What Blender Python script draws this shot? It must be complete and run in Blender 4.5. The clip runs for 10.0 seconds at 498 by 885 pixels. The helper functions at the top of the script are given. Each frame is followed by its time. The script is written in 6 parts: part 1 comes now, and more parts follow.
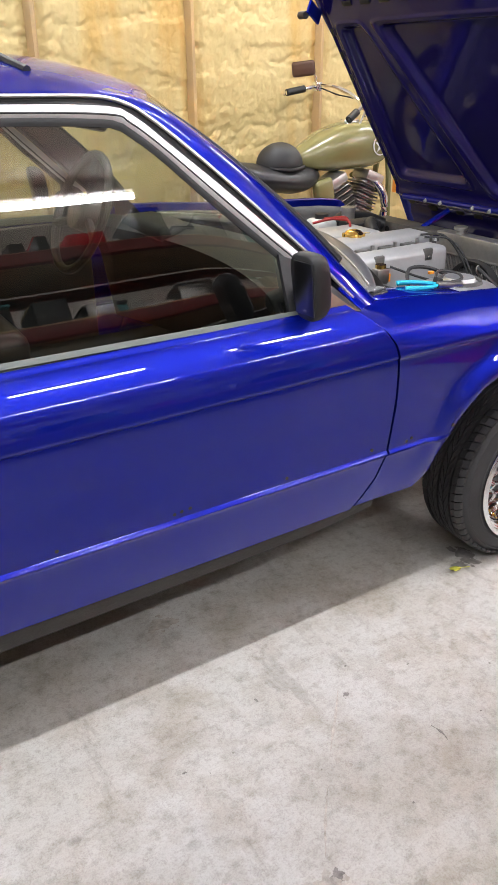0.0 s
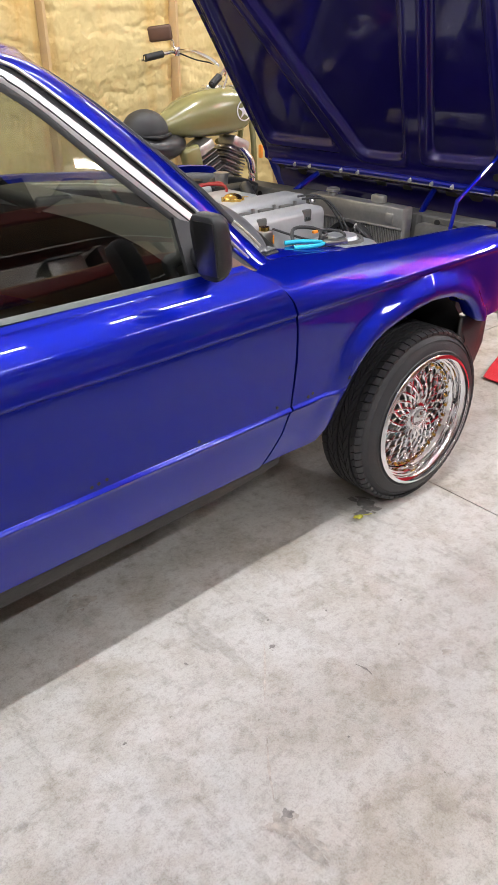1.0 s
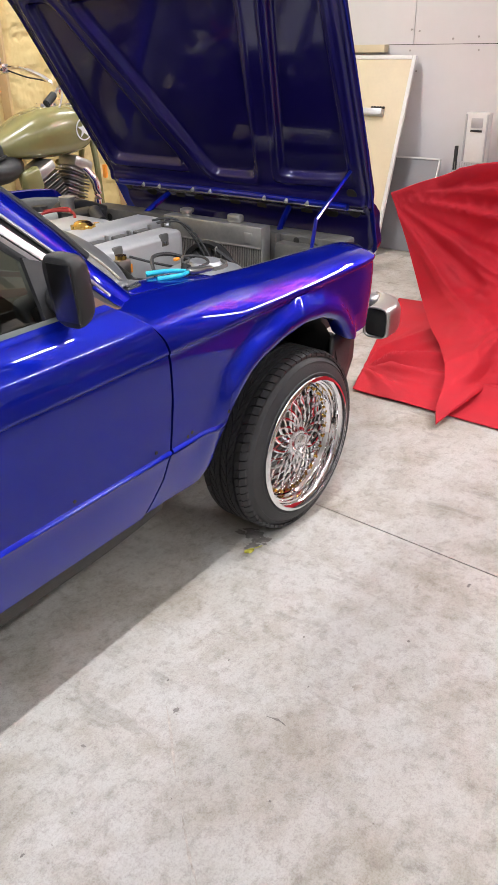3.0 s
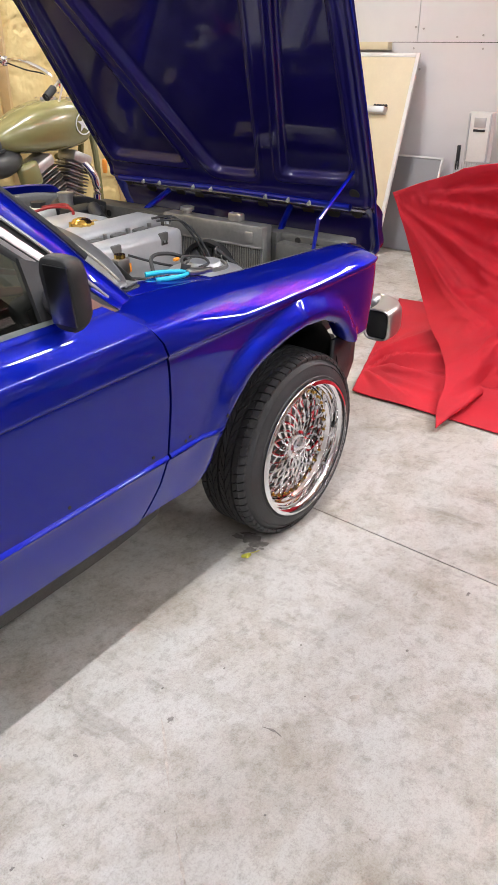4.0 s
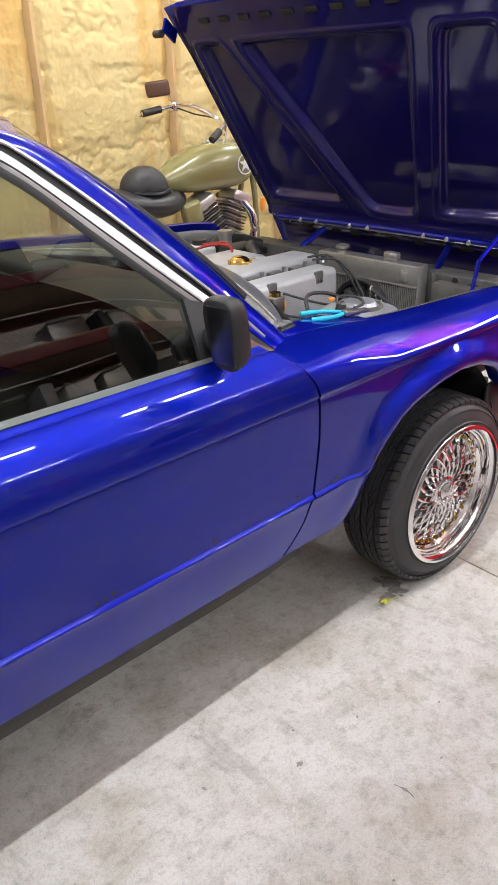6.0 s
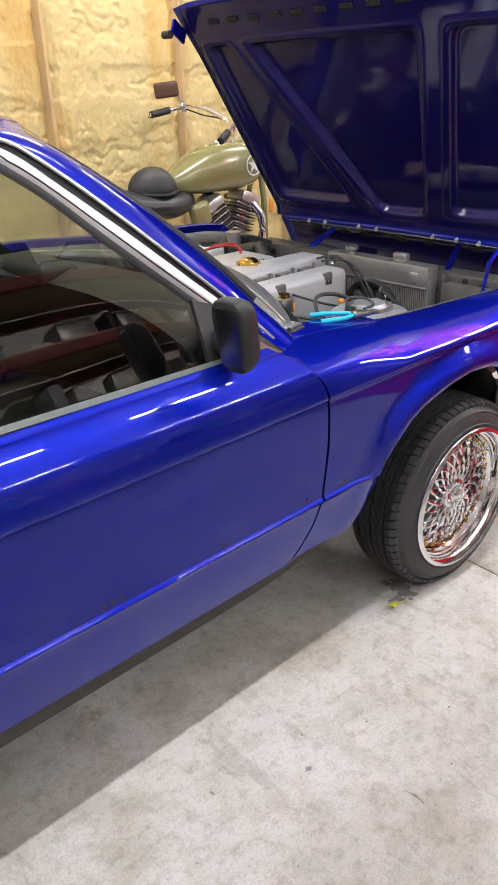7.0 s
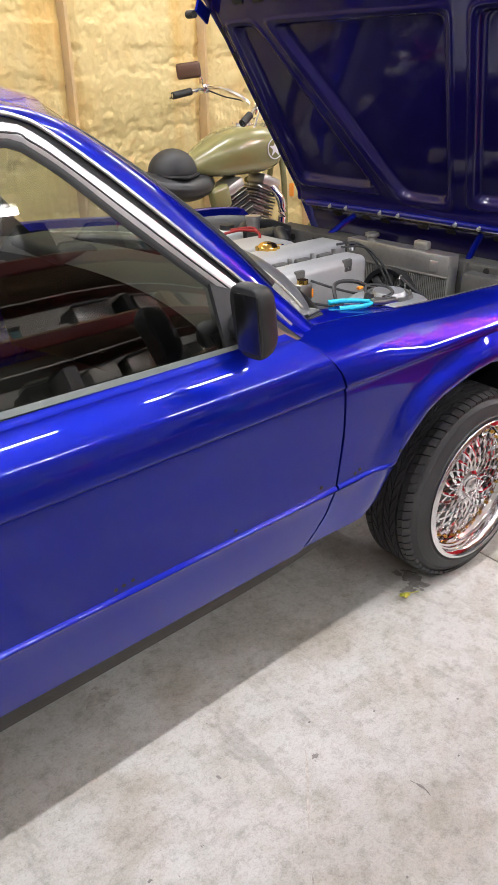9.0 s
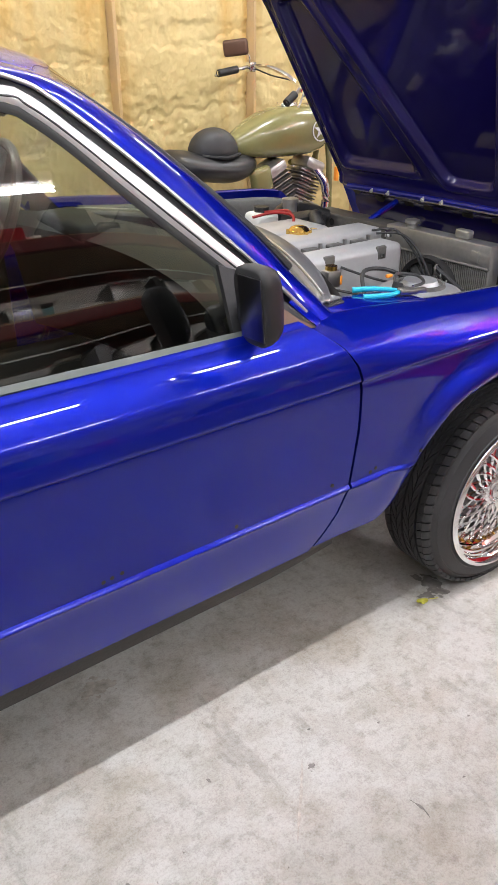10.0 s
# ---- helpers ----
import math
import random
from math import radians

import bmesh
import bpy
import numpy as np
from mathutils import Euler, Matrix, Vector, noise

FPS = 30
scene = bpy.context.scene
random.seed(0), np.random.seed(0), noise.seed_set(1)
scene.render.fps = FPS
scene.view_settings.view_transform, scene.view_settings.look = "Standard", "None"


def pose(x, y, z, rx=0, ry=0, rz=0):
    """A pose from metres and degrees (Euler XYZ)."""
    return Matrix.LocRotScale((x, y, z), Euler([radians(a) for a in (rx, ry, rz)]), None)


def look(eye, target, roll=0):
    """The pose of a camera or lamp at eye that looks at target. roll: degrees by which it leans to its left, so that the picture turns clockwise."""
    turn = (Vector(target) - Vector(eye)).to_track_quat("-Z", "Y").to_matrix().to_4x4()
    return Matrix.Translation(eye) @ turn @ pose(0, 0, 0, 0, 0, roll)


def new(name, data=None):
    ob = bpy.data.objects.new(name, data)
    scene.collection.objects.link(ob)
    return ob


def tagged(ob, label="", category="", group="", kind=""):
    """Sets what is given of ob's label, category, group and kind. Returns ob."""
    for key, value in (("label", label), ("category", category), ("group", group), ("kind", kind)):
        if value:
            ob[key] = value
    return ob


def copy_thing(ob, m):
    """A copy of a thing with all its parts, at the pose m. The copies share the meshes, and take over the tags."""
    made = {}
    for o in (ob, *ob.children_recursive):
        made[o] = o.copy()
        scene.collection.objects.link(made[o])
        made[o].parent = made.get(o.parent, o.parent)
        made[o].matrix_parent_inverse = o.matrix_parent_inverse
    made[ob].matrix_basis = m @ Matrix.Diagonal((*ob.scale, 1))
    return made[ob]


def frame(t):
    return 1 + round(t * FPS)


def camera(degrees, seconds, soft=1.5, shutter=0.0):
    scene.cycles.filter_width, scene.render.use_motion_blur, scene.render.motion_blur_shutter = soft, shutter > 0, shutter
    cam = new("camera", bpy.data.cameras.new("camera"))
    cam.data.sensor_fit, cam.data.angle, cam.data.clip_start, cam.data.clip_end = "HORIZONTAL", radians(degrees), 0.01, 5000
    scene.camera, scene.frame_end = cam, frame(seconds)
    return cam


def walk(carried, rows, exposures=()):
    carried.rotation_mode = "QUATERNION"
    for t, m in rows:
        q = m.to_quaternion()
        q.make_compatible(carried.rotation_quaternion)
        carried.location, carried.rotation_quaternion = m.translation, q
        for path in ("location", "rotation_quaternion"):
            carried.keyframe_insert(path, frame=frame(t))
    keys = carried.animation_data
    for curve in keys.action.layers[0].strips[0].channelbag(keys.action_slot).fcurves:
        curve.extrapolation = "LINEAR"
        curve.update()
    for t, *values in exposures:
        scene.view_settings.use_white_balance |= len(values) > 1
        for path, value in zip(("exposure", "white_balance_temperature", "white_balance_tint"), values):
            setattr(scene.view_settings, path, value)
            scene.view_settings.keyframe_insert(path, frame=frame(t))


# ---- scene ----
cam = camera(36.7, 10.0)
PATH = [
    (0, (-1.778, -2.047, 1.374), (-0.835, -0.526, 0.481), -0.4),
    (0.5, (-1.815, -2.033, 1.366), (-0.761, -0.603, 0.447), -0.6),
    (1, (-1.855, -2.017, 1.354), (-0.669, -0.719, 0.401), -0.5),
    (1.5, (-1.741, -1.952, 1.344), (-0.493, -0.732, 0.367), -1.1),
    (2, (-1.614, -1.9, 1.36), (-0.332, -0.7, 0.401), -2.0),
    (2.5, (-1.673, -1.917, 1.369), (-0.297, -0.814, 0.426), -1.6),
    (3, (-1.769, -1.892, 1.365), (-0.341, -0.848, 0.433), -0.7),
    (4.5, (-1.731, -1.861, 1.377), (-0.311, -0.817, 0.433), 0.7),
    (5, (-1.735, -1.85, 1.383), (-0.363, -0.73, 0.453), 0.1),
    (5.5, (-1.748, -1.835, 1.387), (-0.484, -0.572, 0.489), -1.1),
    (6, (-1.745, -1.835, 1.388), (-0.526, -0.507, 0.522), -1.7),
    (7.5, (-1.737, -1.822, 1.386), (-0.535, -0.478, 0.521), -1.9),
    (8, (-1.735, -1.822, 1.388), (-0.538, -0.479, 0.513), -1.8),
    (8.5, (-1.736, -1.823, 1.386), (-0.548, -0.479, 0.501), -1.5),
    (9, (-1.736, -1.818, 1.385), (-0.57, -0.463, 0.488), -1.0),
    (9.5, (-1.705, -1.813, 1.373), (-0.576, -0.438, 0.461), -0.5),
    (10, (-1.626, -1.809, 1.356), (-0.564, -0.39, 0.43), 0.0),
]
walk(cam, [(t, look(eye, target, roll)) for t, eye, target, roll in PATH])


# ---- light ----
world = bpy.data.worlds.new("world")
world.use_nodes = True
world.node_tree.nodes["Background"].inputs[0].default_value = (0.6, 0.65, 0.75, 1)
world.node_tree.nodes["Background"].inputs[1].default_value = 0.05
scene.world = world
scene.view_settings.exposure = 0.0
TUBE_GLOW = 42.0
CEIL = 2.75
TUBE_Z = 2.0
# x of the middle, y, length, watts: two-foot fittings over the car's side, four-foot ones beyond
TUBES = [(-2.96, -1.2, 0.62, 15.5), (-1.89, -1.2, 0.62, 15.5), (-0.82, -1.2, 0.62, 15.5), (0.25, -1.2, 0.62, 15.5),
         (-1.6, 1.0, 1.2, 22), (0.4, 1.0, 1.2, 22), (2.3, 1.0, 1.2, 22), (-2.1, -3.1, 1.2, 23.5), (-0.5, -3.1, 1.2, 23.5), (1.25, -3.1, 1.2, 23.5)]


# ---- materials ----
def material(name, color, rough=0.5, metal=0.0, coat=0.0, vary=0.12, scale=6.0, bump=0.0, bump_scale=80.0,
             rough_vary=0.1, color2=None, detail=6.0, coords="Object"):
    """A principled material whose colour and gloss vary at two scales, with a fine relief."""
    m = bpy.data.materials.new(name)
    m.use_nodes = True
    nt = m.node_tree
    b = nt.nodes["Principled BSDF"]
    tc = nt.nodes.new("ShaderNodeTexCoord")
    n1 = nt.nodes.new("ShaderNodeTexNoise")
    n1.inputs["Scale"].default_value, n1.inputs["Detail"].default_value = scale, detail
    n2 = nt.nodes.new("ShaderNodeTexNoise")
    n2.inputs["Scale"].default_value, n2.inputs["Detail"].default_value = scale * 9, 4
    for n in (n1, n2):
        nt.links.new(tc.outputs[coords], n.inputs["Vector"])
    add = nt.nodes.new("ShaderNodeMath")
    add.operation = "MULTIPLY_ADD"
    add.inputs[1].default_value = 0.4
    nt.links.new(n2.outputs["Fac"], add.inputs[0])
    nt.links.new(n1.outputs["Fac"], add.inputs[2])
    ramp = nt.nodes.new("ShaderNodeValToRGB")
    ramp.color_ramp.elements[0].position, ramp.color_ramp.elements[1].position = 0.45, 0.95
    c = Vector(color)
    lo = Vector(color2) if color2 else c * (1 - vary)
    hi = c if color2 else c * (1 + vary)
    ramp.color_ramp.elements[0].color = (*lo, 1)
    ramp.color_ramp.elements[1].color = (*[min(1, v) for v in hi], 1)
    nt.links.new(add.outputs[0], ramp.inputs[0])
    nt.links.new(ramp.outputs[0], b.inputs["Base Color"])
    mr = nt.nodes.new("ShaderNodeMapRange")
    mr.inputs["From Min"].default_value, mr.inputs["From Max"].default_value = 0.4, 1.0
    mr.inputs["To Min"].default_value = max(0.02, rough * (1 - rough_vary))
    mr.inputs["To Max"].default_value = min(1, rough * (1 + rough_vary))
    nt.links.new(add.outputs[0], mr.inputs["Value"])
    nt.links.new(mr.outputs[0], b.inputs["Roughness"])
    b.inputs["Metallic"].default_value = metal
    b.inputs["Coat Weight"].default_value = coat
    b.inputs["Coat Roughness"].default_value = 0.04
    if bump:
        nb = nt.nodes.new("ShaderNodeTexNoise")
        nb.inputs["Scale"].default_value, nb.inputs["Detail"].default_value = bump_scale, 5
        nt.links.new(tc.outputs[coords], nb.inputs["Vector"])
        bp = nt.nodes.new("ShaderNodeBump")
        bp.inputs["Strength"].default_value, bp.inputs["Distance"].default_value = bump, 0.004
        nt.links.new(nb.outputs["Fac"], bp.inputs["Height"])
        nt.links.new(bp.outputs[0], b.inputs["Normal"])
    return m


def concrete():
    """Worn, pale concrete: blotches, dark pits, hairline scuffs and a few oil spots."""
    m = material("concrete", (0.585, 0.575, 0.55), rough=0.5, vary=0.07, scale=1.1, bump=0.45, bump_scale=60, rough_vary=0.35)
    nt = m.node_tree
    b = nt.nodes["Principled BSDF"]
    tc = nt.nodes.new("ShaderNodeTexCoord")
    base = b.inputs["Base Color"].links[0].from_socket

    def layer(under, scale, lo, hi, tint, detail=4.0, kind="ShaderNodeTexNoise", amount=1.0, stretch=(1, 1, 1)):
        mp = nt.nodes.new("ShaderNodeMapping")
        mp.inputs["Scale"].default_value = stretch
        nt.links.new(tc.outputs["Object"], mp.inputs["Vector"])
        n = nt.nodes.new(kind)
        n.inputs["Scale"].default_value = scale
        if kind == "ShaderNodeTexNoise":
            n.inputs["Detail"].default_value = detail
            n.inputs["Roughness"].default_value = 0.62
        nt.links.new(mp.outputs[0], n.inputs["Vector"])
        r = nt.nodes.new("ShaderNodeMapRange")
        r.inputs["From Min"].default_value, r.inputs["From Max"].default_value = lo, hi
        r.inputs["To Max"].default_value = amount
        nt.links.new(n.outputs[0], r.inputs["Value"])
        mix = nt.nodes.new("ShaderNodeMix")
        mix.data_type, mix.blend_type = "RGBA", "MULTIPLY"
        nt.links.new(r.outputs[0], mix.inputs[0])
        nt.links.new(under, mix.inputs[6])
        mix.inputs[7].default_value = (*tint, 1)
        return mix.outputs[2]

    c = layer(base, 1.3, 0.46, 0.62, (0.85, 0.82, 0.77), 10)
    c = layer(c, 4.2, 0.50, 0.62, (0.83, 0.80, 0.755), 13)
    c = layer(c, 9.0, 0.50, 0.58, (0.88, 0.865, 0.84), 15)
    c = layer(c, 30.0, 0.50, 0.66, (0.80, 0.785, 0.77), 12)
    c = layer(c, 95.0, 0.48, 0.66, (0.86, 0.85, 0.84), 6)
    c = layer(c, 240.0, 0.46, 0.70, (0.84, 0.83, 0.82), 3)
    c = layer(c, 17.0, 0.62, 0.74, (0.72, 0.69, 0.66), 11)
    c = layer(c, 42.0, 0.70, 0.745, (0.42, 0.40, 0.38), 5)
    c = layer(c, 5.0, 0.62, 0.72, (0.76, 0.755, 0.745), 11, stretch=(1.0, 3.0, 1))
    c = layer(c, 3.0, 0.60, 0.66, (0.80, 0.79, 0.78), 14, stretch=(4.0, 1.0, 1))
    nt.links.new(c, b.inputs["Base Color"])
    return m


def foam():
    return runs(material("spray_foam", (0.64, 0.515, 0.25), rough=0.65, scale=1.6, color2=(0.53, 0.405, 0.17), bump=1.0, bump_scale=42, rough_vary=0.25))


def runs(m):
    """Darker orange runs down the foam."""
    nt = m.node_tree
    b = nt.nodes["Principled BSDF"]
    under = b.inputs["Base Color"].links[0].from_socket
    tc, mp, n, r, mix = (nt.nodes.new(k) for k in ("ShaderNodeTexCoord", "ShaderNodeMapping", "ShaderNodeTexNoise", "ShaderNodeMapRange", "ShaderNodeMix"))
    mp.inputs["Scale"].default_value = (5.0, 5.0, 0.9)
    n.inputs["Scale"].default_value, n.inputs["Detail"].default_value = 1.0, 8
    r.inputs["From Min"].default_value, r.inputs["From Max"].default_value, r.inputs["To Max"].default_value = 0.5, 0.68, 0.9
    mix.data_type, mix.blend_type = "RGBA", "MULTIPLY"
    mix.inputs[7].default_value = (0.93, 0.76, 0.50, 1)
    nt.links.new(tc.outputs["Object"], mp.inputs["Vector"])
    nt.links.new(mp.outputs[0], n.inputs["Vector"])
    nt.links.new(n.outputs["Fac"], r.inputs["Value"])
    nt.links.new(r.outputs[0], mix.inputs[0])
    nt.links.new(under, mix.inputs[6])
    nt.links.new(mix.outputs[2], b.inputs["Base Color"])
    return m


def paint():
    """Metallic blue two-coat car paint: fine flake under a glossy clear coat with faint orange peel."""
    m = material("blue_car_paint", (0.004, 0.012, 0.29), rough=0.45, metal=0.7, coat=1.0, vary=0.06, scale=1.5, rough_vary=0.08)
    nt = m.node_tree
    b = nt.nodes["Principled BSDF"]
    b.inputs["Coat IOR"].default_value = 1.5
    b.inputs["Coat Roughness"].default_value = 0.012
    b.inputs["Specular IOR Level"].default_value = 0.0
    b.inputs["Specular Tint"].default_value = (0.02, 0.05, 0.7, 1)
    tc, n, bp = (nt.nodes.new(k) for k in ("ShaderNodeTexCoord", "ShaderNodeTexNoise", "ShaderNodeBump"))
    n.inputs["Scale"].default_value, n.inputs["Detail"].default_value = 14.0, 3
    bp.inputs["Strength"].default_value, bp.inputs["Distance"].default_value = 0.010, 0.004
    nt.links.new(tc.outputs["Object"], n.inputs["Vector"])
    nt.links.new(n.outputs["Fac"], bp.inputs["Height"])
    nt.links.new(bp.outputs[0], b.inputs["Coat Normal"])
    return m


def tinted(name, tint, dark):
    """A thin tinted pane: clear tinted film with a mirror-like surface by its Fresnel."""
    m = bpy.data.materials.new(name)
    m.use_nodes = True
    nt = m.node_tree
    nt.nodes.remove(nt.nodes["Principled BSDF"])
    out = nt.nodes["Material Output"]
    tr = nt.nodes.new("ShaderNodeBsdfTransparent")
    tr.inputs[0].default_value = (*tint, 1)
    gl = nt.nodes.new("ShaderNodeBsdfGlossy")
    gl.inputs["Roughness"].default_value = 0.01
    lw, pw, fr = (nt.nodes.new(k) for k in ("ShaderNodeLayerWeight", "ShaderNodeMath", "ShaderNodeMath"))
    lw.inputs[0].default_value = 0.5
    pw.operation, fr.operation = "POWER", "MULTIPLY_ADD"
    pw.inputs[1].default_value = 4.5
    nt.links.new(lw.outputs["Facing"], pw.inputs[0])
    nt.links.new(pw.outputs[0], fr.inputs[0])
    fr.inputs[1].default_value, fr.inputs[2].default_value = 1 - dark, dark
    mix = nt.nodes.new("ShaderNodeMixShader")
    nt.links.new(fr.outputs[0], mix.inputs[0])
    nt.links.new(tr.outputs[0], mix.inputs[1])
    nt.links.new(gl.outputs[0], mix.inputs[2])
    nt.links.new(mix.outputs[0], out.inputs[0])
    return m


def glow(name, color, strength):
    m = bpy.data.materials.new(name)
    m.use_nodes = True
    b = m.node_tree.nodes["Principled BSDF"]
    b.inputs["Base Color"].default_value = (0.8, 0.8, 0.8, 1)
    b.inputs["Emission Color"].default_value = (*color, 1)
    b.inputs["Emission Strength"].default_value = strength
    return m


CONCRETE, FOAM, PAINT = concrete(), foam(), paint()
# darker copy of the car paint: the bonnet underside's shade is in the colour
SHADEDPAINT = material("shaded_inner_paint", (0.010, 0.007, 0.090), rough=0.45, metal=0.3, coat=1.0, vary=0.12, scale=2.0, rough_vary=0.1)
SHADEDPAINT.node_tree.nodes["Principled BSDF"].inputs["Specular IOR Level"].default_value = 0.0
SHADEDPAINT.node_tree.nodes["Principled BSDF"].inputs["Coat Roughness"].default_value = 0.07
GROUT = material("joint_dirt", (0.07, 0.065, 0.06), 0.9, bump=0.4)
WOOD = material("foam_stained_stud", (0.55, 0.36, 0.15), 0.7, scale=3, bump=0.4, color2=(0.42, 0.30, 0.17))
DRYWALL = material("pale_grey_panel", (0.66, 0.65, 0.66), 0.6, vary=0.04, scale=1.2, bump=0.05)
CEILING = material("white_ceiling", (0.75, 0.74, 0.72), 0.8, vary=0.05, scale=1.0)
DARKWALL = material("pale_wall_board", (0.62, 0.60, 0.58), 0.8, vary=0.1, scale=1.2)
TRIM = material("polished_trim", (0.66, 0.65, 0.66), 0.34, metal=0.85, vary=0.03)
CHROME = material("chrome", (0.86, 0.86, 0.88), 0.06, metal=1.0, vary=0.02)
GOLD = material("gold_bolts", (0.80, 0.52, 0.14), 0.2, metal=1.0, vary=0.05)
BLACK = material("black_plastic", (0.022, 0.022, 0.024), 0.5, vary=0.25, scale=20, bump=0.12, bump_scale=400)
RUBBER = material("tyre_rubber", (0.030, 0.029, 0.031), 0.55, vary=0.3, scale=9, bump=0.15, bump_scale=200)
GASKET = material("black_rubber", (0.012, 0.012, 0.013), 0.55, vary=0.2)
SILL = material("grey_underseal", (0.042, 0.039, 0.036), 0.75, vary=0.2, scale=12, bump=0.4, bump_scale=150)
SCUTTLE = material("dark_grey_scuttle", (0.09, 0.09, 0.095), 0.34, vary=0.15, scale=15, coat=0.3)
DARK = material("dark_cavity", (0.015, 0.014, 0.014), 0.9)
BAY = material("dusty_dark_metal", (0.095, 0.092, 0.088), 0.55, metal=0.2, vary=0.35, scale=9, bump=0.2)
ALLOY = material("cast_aluminium", (0.42, 0.43, 0.45), 0.42, metal=0.75, vary=0.08, scale=14, bump=0.1, bump_scale=250)
RAW = material("brushed_aluminium", (0.48, 0.47, 0.455), 0.40, metal=0.75, vary=0.2, scale=8, bump=0.06)
FINS = material("radiator_fins", (0.16, 0.155, 0.15), 0.5, metal=0.7, vary=0.2, scale=40)
FELT = material("pale_glass_felt", (0.17, 0.19, 0.18), 0.7)
SATIN = material("satin_grey_plastic", (0.50, 0.505, 0.52), 0.34, metal=0.35, vary=0.08, scale=10)
WHITE = material("white_plastic", (0.72, 0.72, 0.70), 0.45, vary=0.06)
# on the whiteboard this cream is the yellow wall's reflection put into the colour
CREAM = material("cream_gloss_board", (0.66, 0.58, 0.40), 0.5, vary=0.05)
GREYBOARD = material("grey_board", (0.22, 0.22, 0.235), 0.5, vary=0.05)
def thin_cloth():
    """Thin salmon cloth that a lamp shines through."""
    m = material("salmon_cotton_sheet", (0.85, 0.38, 0.30), 0.7, vary=0.08, scale=3)
    nt = m.node_tree
    tr, mix = nt.nodes.new("ShaderNodeBsdfTranslucent"), nt.nodes.new("ShaderNodeMixShader")
    tr.inputs[0].default_value = (0.95, 0.42, 0.33, 1)
    mix.inputs[0].default_value = 0.6
    nt.links.new(nt.nodes["Principled BSDF"].outputs[0], mix.inputs[1])
    nt.links.new(tr.outputs[0], mix.inputs[2])
    nt.links.new(mix.outputs[0], nt.nodes["Material Output"].inputs[0])
    return m


SALMON = thin_cloth()
RED = material("red_cotton_sheet", (0.50, 0.006, 0.020), 0.75, vary=0.12, scale=5, bump=0.25, bump_scale=500)
REDSTEEL = material("red_steel", (0.15, 0.010, 0.011), 0.5, vary=0.15, scale=4)
OLIVE = material("olive_paint", (0.20, 0.19, 0.075), 0.25, coat=0.8, vary=0.08, scale=4)
LEATHER = material("black_leather", (0.020, 0.020, 0.022), 0.42, vary=0.25, scale=14, bump=0.15, bump_scale=180)
MATTEBLACK = material("matte_black_shell", (0.028, 0.028, 0.030), 0.55, vary=0.2, scale=8)
CYAN = material("cyan_grip", (0.01, 0.40, 0.56), 0.4, vary=0.08)
BARE = material("bare_bumper_alloy", (0.50, 0.49, 0.48), 0.38, metal=0.95, vary=0.1)
# glass darkened in colour for the dim interior it would reflect
DARKMIRROR = material("darkened_mirror_glass", (0.10, 0.10, 0.105), 0.30, metal=1.0, vary=0.02)
REDWIRE = material("red_cable", (0.30, 0.012, 0.015), 0.5)
ORANGE = material("orange_plastic", (0.8, 0.28, 0.03), 0.4)
BRONZE = material("brown_plastic_cover", (0.11, 0.055, 0.035), 0.5, vary=0.1)
LEAF = material("yellow_green_leaf", (0.62, 0.60, 0.08), 0.6, vary=0.2, scale=60)
STEEL = material("steel", (0.40, 0.39, 0.38), 0.35, metal=1.0, vary=0.15, scale=20)
CARD = material("brown_card", (0.42, 0.30, 0.18), 0.8, vary=0.1)
TEAL = material("teal_plastic", (0.10, 0.30, 0.33), 0.4)
INTERIOR = material("dark_interior", (0.008, 0.008, 0.009), 0.7, vary=0.2)
PANE = tinted("side_glass", (0.66, 0.71, 0.60), 0.14)
SCREEN = tinted("windscreen_glass", (0.84, 0.87, 0.80), 0.04)
HEADLINER = material("grey_headliner", (0.30, 0.29, 0.27), 0.9)
LAMPWHITE = material("white_enamel", (0.8, 0.8, 0.8), 0.35)
TUBE = glow("lit_tube", (1.0, 0.97, 0.93), TUBE_GLOW)


# ---- mesh helpers ----
def mesh_of(name, bm, mat, smooth=True, angle=35):
    me = bpy.data.meshes.new(name)
    bmesh.ops.recalc_face_normals(bm, faces=bm.faces)
    if smooth:
        lim = radians(angle)
        for f in bm.faces:
            f.smooth = True
        for e in bm.edges:
            if len(e.link_faces) == 2 and e.calc_face_angle(0) > lim:
                e.smooth = False
    bm.to_mesh(me)
    bm.free()
    me.materials.append(mat)
    return me


def world_of(ob):
    return ob.matrix_basis if ob.parent is None else world_of(ob.parent) @ ob.matrix_parent_inverse @ ob.matrix_basis


def part(name, bm, mat, parent=None, label="", smooth=True, angle=35):
    ob = new(name, mesh_of(name, bm, mat, smooth, angle))
    if parent is not None:
        ob.parent = parent
        ob.matrix_parent_inverse = world_of(parent).inverted()
    return tagged(ob, label)


def thing(name, label, category, at=(0, 0, 0), group="", kind=""):
    ob = new(name)
    ob.empty_display_size = 0.1
    ob.location = at
    bpy.context.view_layer.update()
    return tagged(ob, label, category, group, kind)


def box(bm, c, size, bevel=0.0, rot=None, seg=2):
    r = bmesh.ops.create_cube(bm, size=1.0)
    vs = r["verts"]
    m = Matrix.Translation(c) @ (rot.to_4x4() if rot else Matrix()) @ Matrix.Diagonal((*size, 1))
    bmesh.ops.transform(bm, matrix=m, verts=vs)
    if bevel:
        es = {e for v in vs for e in v.link_edges}
        bmesh.ops.bevel(bm, geom=list(es), offset=bevel, segments=seg, profile=0.5, affect="EDGES")
    return bm


def boxed(c, size, bevel=0.0, rot=None, seg=2):
    return box(bmesh.new(), c, size, bevel, rot, seg)


